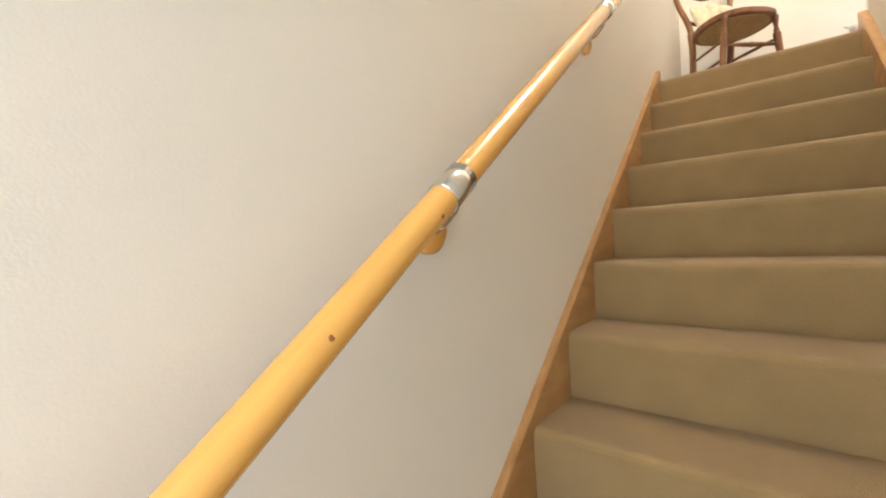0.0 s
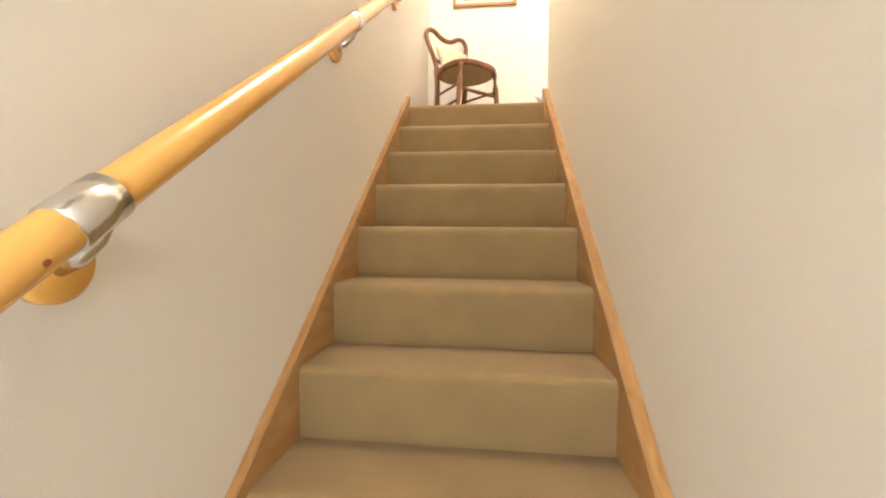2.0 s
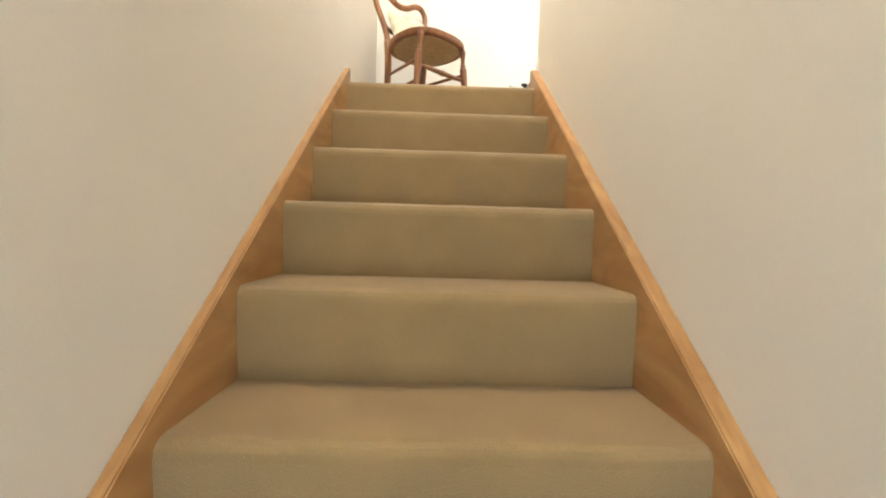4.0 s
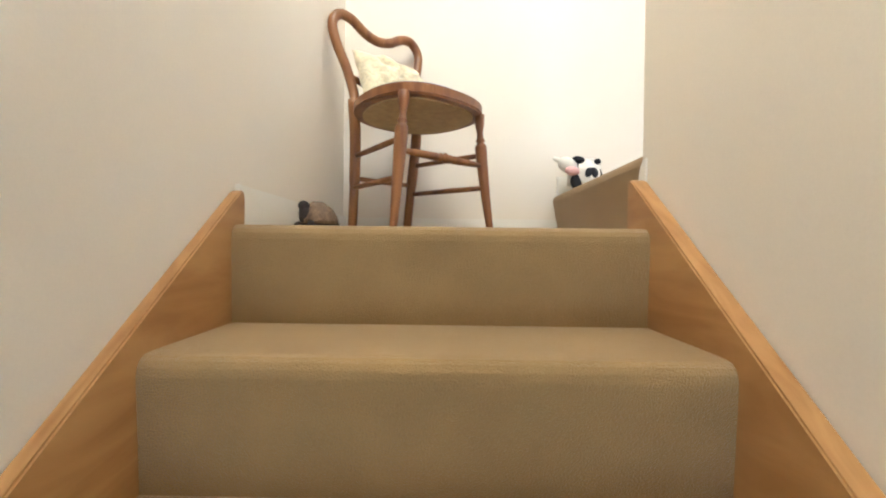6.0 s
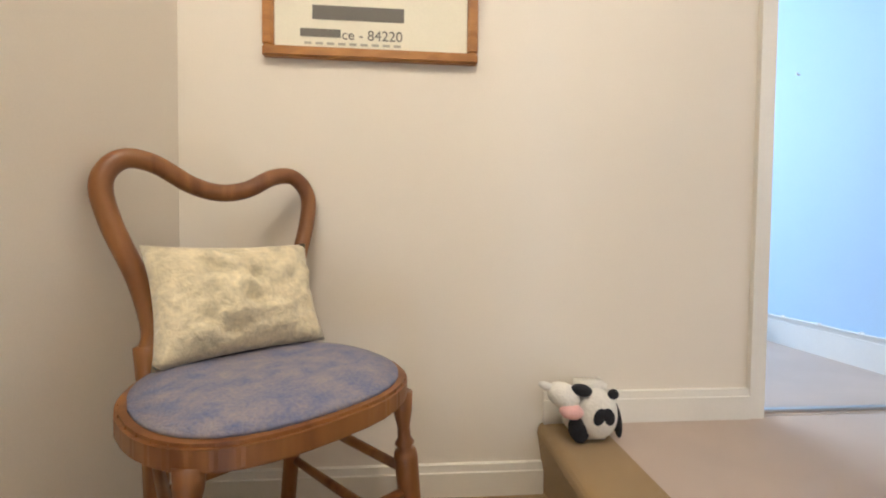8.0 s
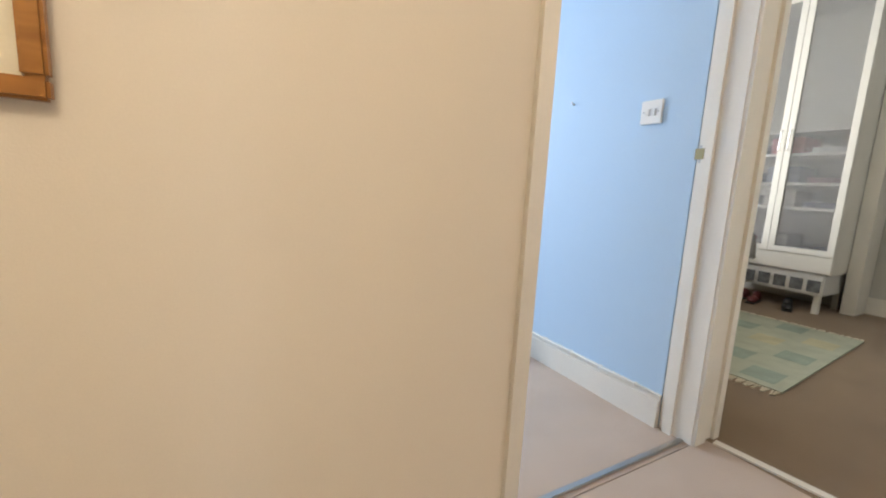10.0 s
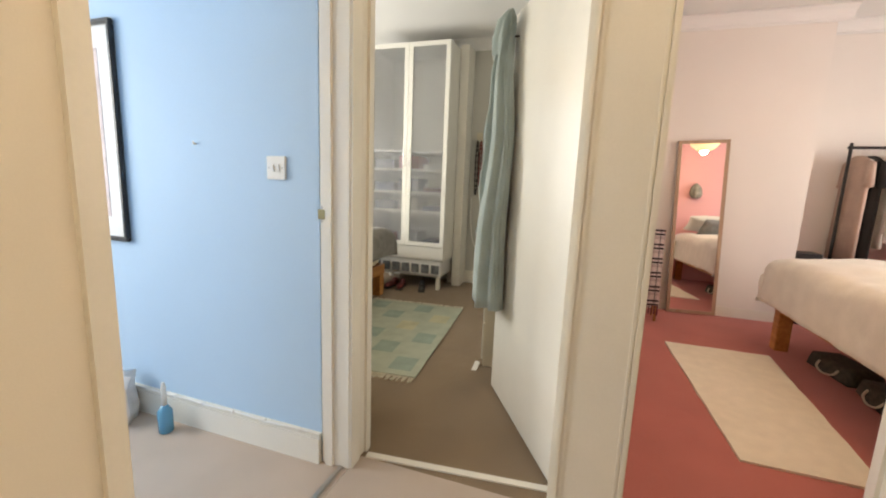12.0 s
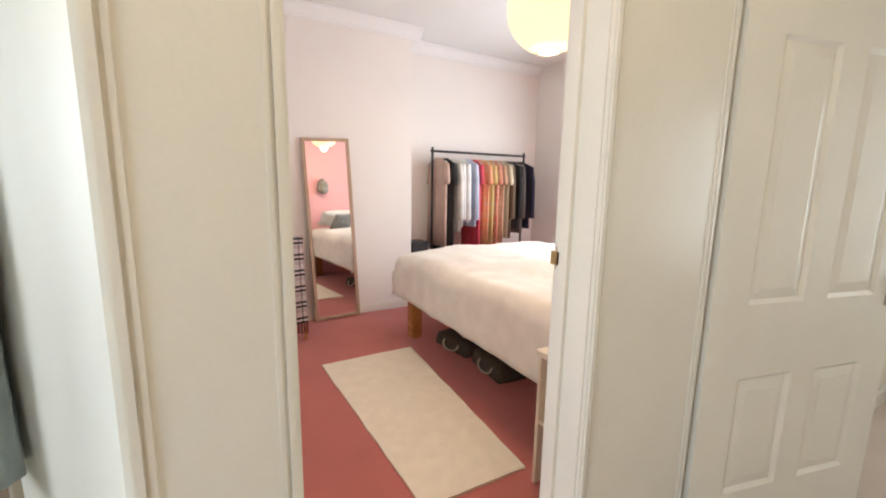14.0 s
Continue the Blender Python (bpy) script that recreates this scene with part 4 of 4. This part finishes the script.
for k in range(5):
    part("slat", boxed(-0.043, -0.0405, 0.02, 0.11, 0.03 + k * 0.028, 0.042 + k * 0.028), DARK, vent)
tagged(part("power_cord", tube(curve_points([(5.632, 1.39, 3.75), (5.632, 1.38, 3.45), (5.632, 1.33, 3.2), (5.632, 1.2, 3.12), (5.632, 1.1, 3.22), (5.632, 1.1, 3.335)]), 0.007, 6), WHITEPLASTIC, smooth=True), "white power cord drooping along the wall", "cord")
sensor = thing("alarm_sensor", Matrix.Translation((5.65, 1.1, 5.2)), "small white alarm sensor high on the wall", "sensor")
part("body", boxed(-0.06, 0, 0, 0.12, 0, 0.08), WHITEPLASTIC, sensor, bevel=0.008)
chest = thing("chest_of_drawers", Matrix.Translation((3.5, 0.2, U)), "cream painted chest of drawers behind the open door", "chest of drawers")
part("body", boxed(0, 0.8, 0, 0.50, 0.0, 0.80), mat("cream_lacquer", (0.72, 0.66, 0.54), 0.4, 0.03), chest, bevel=0.004)
part("top", boxed(-0.01, 0.81, -0.005, 0.515, 0.80, 0.825), WARDWHITE, chest, bevel=0.003)
for k in range(3):
    part("drawer", boxed(0.02, 0.78, 0.5, 0.515, 0.04 + k * 0.255, 0.28 + k * 0.255), WARDWHITE, chest, bevel=0.003)
tagged(part("door_wedge", prism([(0, 0), (0.1, 0), (0.1, 0.018)], 0.03, "y"), WHITEPLASTIC), "small white wedge on the brown carpet", "door wedge").location = (3.42, 0.72, U)

# ---- pink bedroom ----
bed("double_bed", 2.64, 4.75, -2.78, -1.29, 0.30, "pine double bed under a cream cotton throw")
cover("bedspread", draped(2.62, 4.85, -2.84, -1.225, 3.455, 0.365, 90, 70, seed=11.0, wrinkle=0.015, puff=0.05), CREAMCOVER, "cream cotton throw draped over the bed", "bedspread", 0.02)
for y in (-1.65, -2.4):
    pillow("pillow", pose(2.84, y, 3.63, 62, 0, 90), 0.62, 0.42, 0.17, MATTRESS, "white pillow against the pink wall", "pillow")
pillow("cushion", pose(3.12, -1.62, 3.58, 40, 0, 70), 0.36, 0.3, 0.12, GREYTHROW, "grey cushion on the cream bedspread", "cushion")
table = thing("bedside_table", Matrix.Translation((2.66, -1.205, U)), "narrow cream painted bedside table beside the bed", "table")
CREAMPAINT = mat("cream_furniture_paint", (0.80, 0.74, 0.60), 0.45, 0.03, 6)
part("tabletop", boxed(-0.005, 0.30, -0.005, 0.155, 0.575, 0.6), CREAMPAINT, table, bevel=0.003)
for x in (0.0, 0.27):
    part("side_panel", boxed(x, x + 0.018, 0.0, 0.148, 0, 0.575), CREAMPAINT, table, bevel=0.002)
part("back_panel", boxed(0.018, 0.27, 0.0, 0.012, 0.05, 0.575), CREAMPAINT, table)
part("shelf", boxed(0.018, 0.27, 0.012, 0.145, 0.28, 0.297), CREAMPAINT, table)

cream_rug = thing("rug", Matrix.Translation((0, 0, U)), "plain cream woven rug on the rose carpet", "rug")
bm = bmesh.new()
nx, ny = 24, 10
g = []
for i in range(nx + 1):
    t = i / nx
    a, b = Vector((3.03, -0.575, 0)).lerp(Vector((4.485, -0.525, 0)), t), Vector((3.02, -1.085, 0)).lerp(Vector((4.49, -1.207, 0)), t)
    row = []
    for j in range(ny + 1):
        p = a.lerp(b, j / ny)
        e = 0.006 * noise.noise((p.x * 7, p.y * 7, 0)) * (i in (0, nx) or j in (0, ny))
        row.append(bm.verts.new((p.x + e, p.y + e, 0.011 + 0.002 * noise.noise((p.x * 4, p.y * 4, 5)))))
    g.append(row)
for i in range(nx):
    for j in range(ny):
        bm.faces.new((g[i][j], g[i][j + 1], g[i + 1][j + 1], g[i + 1][j]))
rim = [g[i][0] for i in range(nx + 1)] + [g[nx][j] for j in range(1, ny + 1)] + [g[i][ny] for i in range(nx - 1, -1, -1)] + [g[0][j] for j in range(ny - 1, 0, -1)]
low = [bm.verts.new((v.co.x, v.co.y, 0.0)) for v in rim]
for k in range(len(rim)):
    q = (k + 1) % len(rim)
    bm.faces.new((rim[k], rim[q], low[q], low[k]))
part("weave", bm, mat("cream_woven_wool", (0.84, 0.77, 0.64), 0.9, 0.04, 14, 240, 0.2), cream_rug)

MIRROR = mat("mirror_glass", (0.93, 0.93, 0.93), 0.01, 0.0, metal=1.0)
MIRRORFRAME = wood("beech_frame", (0.50, 0.36, 0.26), (0.40, 0.27, 0.18), 0.45)
mm = Matrix.Translation((5.405, -0.69, U + 0.002)) @ pose(0, 0, 0, -2.3, 2.0, 0)
mirror = thing("standing_mirror", mm, "tall narrow beech-framed mirror leaning on the wall", "mirror")
for a, b, c, d in ((-0.415, 0, 0, 0.03), (-0.415, 0, 1.60, 1.63), (-0.03, 0, 0.03, 1.60), (-0.415, -0.385, 0.03, 1.60)):
    part("frame_bar", boxed(0, 0.024, a, b, c, d), MIRRORFRAME, mirror, bevel=0.003)
part("glass", boxed(0.008, 0.014, -0.386, -0.029, 0.029, 1.601), MIRROR, mirror, "mirror glass")

# plaid blanket on a stand
PLAID = bpy.data.materials.new("pink_and_maroon_plaid")
PLAID.use_nodes = True
n, l = PLAID.node_tree.nodes, PLAID.node_tree.links
tc, sep = n.new("ShaderNodeTexCoord"), n.new("ShaderNodeSeparateXYZ")
l.new(tc.outputs["Object"], sep.inputs[0])


def stripes(axis, period, width, shift):
    a, f, c = n.new("ShaderNodeMath"), n.new("ShaderNodeMath"), n.new("ShaderNodeMath")
    a.operation, a.inputs[1].default_value, a.inputs[2].default_value = "MULTIPLY_ADD", 1 / period, shift
    f.operation = "FRACT"
    c.operation, c.inputs[1].default_value = "LESS_THAN", width
    l.new(sep.outputs[axis], a.inputs[0])
    l.new(a.outputs[0], f.inputs[0])
    l.new(f.outputs[0], c.inputs[0])
    return c.outputs[0]


def over(base, colour, fac, amount):
    mx, mu = n.new("ShaderNodeMix"), n.new("ShaderNodeMath")
    mx.data_type = "RGBA"
    mu.operation, mu.inputs[1].default_value = "MULTIPLY", amount
    l.new(fac, mu.inputs[0])
    l.new(mu.outputs[0], mx.inputs["Factor"])
    if isinstance(base, tuple):
        mx.inputs["A"].default_value = base
    else:
        l.new(base, mx.inputs["A"])
    mx.inputs["B"].default_value = colour
    return mx.outputs["Result"]


c = over((0.84, 0.72, 0.70, 1), (0.25, 0.08, 0.10, 1), stripes("Z", 0.125, 0.2, 0.1), 0.3)
c = over(c, (0.25, 0.08, 0.10, 1), stripes("Y", 0.09, 0.2, 0.3), 0.35)
c = over(c, (0.03, 0.015, 0.02, 1), stripes("Z", 0.125, 0.13, 0.55), 0.97)
c = over(c, (0.03, 0.015, 0.02, 1), stripes("Z", 0.125, 0.13, 0.82), 0.97)
c = over(c, (0.03, 0.015, 0.02, 1), stripes("Y", 0.09, 0.08, 0.8), 0.8)
pb = n["Principled BSDF"]
l.new(c, pb.inputs["Base Color"])
pb.inputs["Roughness"].default_value = 0.95
stand = thing("blanket_stand", Matrix.Translation((5.12, -0.53, U)), "wooden rail stand beside the mirror", "stand")
for y in (0.0, 0.5):
    for sx in (-1, 1):
        part("leg", tube([(sx * 0.09, y, 0), (0, y, 0.8)], 0.012, 8), BEDWOOD, stand)
part("bar", tube([(0, -0.02, 0.805), (0, 0.52, 0.805)], 0.013, 10), BEDWOOD, stand)
bm = bmesh.new()
n_s = 50
prev = None
for i in range(n_s + 1):
    t = i / n_s
    s = (t - 0.5) * 1.42
    if abs(s) < 0.03:
        x, z = s * 0.7, 0.826
    else:
        dr = abs(s) - 0.03
        x, z = math.copysign(0.02 + 0.14 * dr, s), 0.826 - dr
    ring = [bm.verts.new((x + 0.008 * math.sin(k * 1.3 + i * 0.05) * min(1, abs(s) * 3), -0.015 + k * 0.0262, z)) for k in range(20)]
    if prev:
        for k in range(19):
            bm.faces.new((prev[k], prev[k + 1], ring[k + 1], ring[k]))
    prev = ring
bmesh.ops.solidify(bm, geom=bm.faces[:], thickness=0.008)
blanket = thing("plaid_blanket", stand.matrix_world.copy(), "pink and maroon plaid blanket over a stand", "blanket")
part("cloth", bm, PLAID, blanket, smooth=True)
rnd = random.Random(3)
bm = bmesh.new()
for k in range(22):
    y = -0.012 + k * 0.0225
    cuboid(bm, -0.128, -0.118, y, y + 0.012, 0.055 + rnd.uniform(0, 0.03), 0.15)
part("fringe", bm, mat("maroon_wool", (0.22, 0.07, 0.08), 0.95, 0.2), blanket)

# clothes rack with garments
rack = thing("clothes_rack", Matrix.Translation((5.66, -2.0, U)), "black metal clothes rack full of garments", "clothes rack")
part("rail", tube([(0, 0.02, 1.6), (0, -1.27, 1.6)], 0.013, 10), DARK, rack, smooth=True)
for y in (0.0, -1.25):
    part("post", tube([(0, y, 0.04), (0, y, 1.64)], 0.013, 10), DARK, rack, smooth=True)
    part("foot", tube([(-0.14, y, 0.035), (0.14, y, 0.035)], 0.013, 10), DARK, rack, smooth=True)
    for x in (-0.13, 0.13):
        part("castor", tube([(x, y - 0.012, 0.02), (x, y + 0.012, 0.02)], 0.02, 12), DARK, rack, smooth=True)
part("base_bar", tube([(0, 0, 0.07), (0, -1.25, 0.07)], 0.009, 8), DARK, rack, smooth=True)
garments = [((0.55, 0.40, 0.33), 1.0, "beige dress", 0), ((0.025, 0.025, 0.025), 1.1, "black dress", 0), ((0.80, 0.77, 0.72), 0.85, "long white blouse", 0), ((0.80, 0.78, 0.76), 0.8, "white blouse", 0), ((0.82, 0.81, 0.80), 0.75, "white shirt", 0),
            ((0.55, 0.60, 0.75), 0.8, "pale blue shirt", 0), ((0.60, 0.06, 0.10), 1.1, "red dress", 0), ((0.75, 0.20, 0.06), 0.95, "orange patterned dress", 1), ((0.65, 0.48, 0.10), 1.0, "mustard dress", 1), ((0.60, 0.08, 0.08), 1.05, "red patterned dress", 1),
            ((0.45, 0.18, 0.12), 1.0, "russet patterned dress", 1), ((0.50, 0.48, 0.38), 0.95, "cream patterned dress", 1), ((0.16, 0.11, 0.07), 0.95, "brown coat", 0), ((0.02, 0.02, 0.022), 0.85, "black jacket", 0), ((0.10, 0.08, 0.07), 0.9, "dark brown jacket", 0), ((0.015, 0.013, 0.03), 0.85, "navy jacket", 0)]
rnd = random.Random(12)
for k, (col, ln, what, pat) in enumerate(garments):
    y = -2.07 - k * 0.074
    g = thing("garment", Matrix.Translation((5.66, y, U + 1.6)) @ pose(0, 0, 0, 0, 0, rnd.uniform(-10, 10)), what + " on a hanger on the rack", "garment", "garments on the rack")
    alt = (0.62, 0.50, 0.34) if pat else None
    cm = mat(what.replace(" ", "_"), col, 0.9, 0.1, 26 if pat else 8, 180, 0.4, second=alt)
    part("hanger", tube([(0, 0, 0.013), (0, 0, -0.06), (-0.2, 0, -0.12), (0.2, 0, -0.12), (0, 0, -0.06)], 0.004, 6), WHITEPLASTIC, g)
    wide = 0.05 if k > 12 else 0.036
    cloth_tube("cloth", [(0, 0, -0.07, 0.05, 0.014), (0, 0, -0.10, 0.14, 0.02), (0, 0, -0.135, 0.215, 0.026), (0, 0, -0.35, 0.2, wide), (0, 0, -0.6, 0.19, wide * 1.1), (0.01, 0, -ln, 0.21, wide * 1.2)], cm, g, 5 + k % 3, 0.35, 36)
    if pat or "dress" in what:
        reach = 0.34
    else:
        reach = 0.72
    for sx in (-1, 1):
        cloth_tube("sleeve", [(sx * 0.19, 0, -0.13, 0.03, 0.022), (sx * 0.222, 0.008, -0.3, 0.04, 0.026), (sx * (0.20 + 0.05 * reach), 0.012, -reach, 0.042, 0.028)], cm, g, 3, 0.25, 18)

sp = thing("speaker", Matrix.Translation((5.62, -1.80, U)), "black upright box beside the chimney breast", "speaker")
part("body", boxed(-0.1, 0.1, -0.09, 0.09, 0, 0.66), DARK, sp, bevel=0.006)
for z in (0.2, 0.45):
    part("cone", tube([(-0.1, 0, z), (-0.107, 0, z)], 0.06, 20), mat("charcoal_cone", (0.04, 0.04, 0.04), 0.6), sp)

ROPE = mat("cream_rope", (0.62, 0.55, 0.44), 0.9, 0.1)
BAGM = mat("mottled_brown_canvas", (0.02, 0.016, 0.013), 0.85, 0.4, 26, 150, 0.6, second=(0.10, 0.085, 0.06))
for x, y, r in ((4.33, -1.56, 8), (3.88, -1.58, -6)):
    bg = thing("travel_bag", pose(x, y, U, 0, 0, r) @ Matrix.Diagonal((0.95, 0.8, 0.62, 1)), "dark mottled bag with rope handles under the bed", "bag", "bags under the bed")
    bm = bmesh.new()
    cuboid(bm, -0.2, 0.2, -0.13, 0.13, 0, 0.15)
    bmesh.ops.subdivide_edges(bm, edges=bm.edges[:], cuts=4, use_grid_fill=True)
    for v in bm.verts:
        q = noise.noise(v.co * 7) * 0.03
        v.co.x *= 1 - 0.6 * v.co.z + q
        v.co.y *= 1 - 1.2 * v.co.z + q
    part("body", bm, BAGM, bg, smooth=True)
    for sy in (0.115, -0.115):
        part("handle", tube(curve_points([(-0.09, sy, 0.1), (-0.075, sy * 1.25, 0.04), (0, sy * 1.35, 0.015), (0.075, sy * 1.25, 0.04), (0.09, sy, 0.1)]), 0.009, 8), ROPE, bg, "cream rope handle", True)

hook = thing("wall_hanging", Matrix.Translation((2.57, -1.47, 4.08)), "grey felt hat hanging from a hook on the pink wall", "wall hanging")
part("peg", tube([(0.0, 0, 0.16), (0.04, 0, 0.16), (0.05, 0, 0.175)], 0.006, 8), STEEL, hook)
cloth_tube("bundle", [(0.04, 0, 0.16, 0.02, 0.02), (0.05, 0, 0.1, 0.04, 0.07), (0.055, 0, 0.0, 0.05, 0.085), (0.05, 0, -0.06, 0.04, 0.06)], mat("grey_felt", (0.32, 0.31, 0.28), 0.9, 0.3, 30), hook, 5, 0.25, 30)

# ---- paper lantern pendants ----
LANTERN = mat("rice_paper", (0.86, 0.76, 0.50), 0.9, 0.04)
lb = LANTERN.node_tree.nodes["Principled BSDF"]
lb.inputs["Emission Color"].default_value = (1.0, 0.80, 0.42, 1)
lb.inputs["Emission Strength"].default_value = 1.1


def lantern(x, y, z, r, label):
    p = thing("paper_lantern", Matrix.Translation((x, y, z)), label, "ceiling lamp", "paper lanterns")
    prof = []
    n = 44
    for i in range(n + 1):
        a = -math.pi / 2 + 0.28 + (math.pi - 0.56) * i / n
        prof.append((r * math.cos(a) * (1 + 0.012 * (i % 4 == 0) - 0.004 * (i % 4 == 2)), r * math.sin(a)))
    part("shade", tube([(0, 0, q) for _, q in prof], [max(w, 0.01) for w, _ in prof], 40, caps=False), LANTERN, p, "glowing ribbed rice paper shade", True)
    for q in (prof[0], prof[-1]):
        part("rim", tube([(q[0] * math.cos(t * math.tau / 32), q[0] * math.sin(t * math.tau / 32), q[1]) for t in range(32)], 0.003, 6, closed=True), DARK, p)
    part("cord", tube([(0, 0, r * 0.9), (0, 0, CEILING - z - 0.02)], 0.004, 6), WHITEPLASTIC, p)
    part("ceiling_rose", tube([(0, 0, CEILING - z - 0.03), (0, 0, CEILING - z)], [0.03, 0.045], 20), WHITEPLASTIC, p)


lantern(3.3, -1.35, 4.82, 0.2, "round rice paper lantern lamp in the pink bedroom")
lantern(3.45, 1.8, 4.88, 0.2, "round rice paper lantern lamp in the grey bedroom")
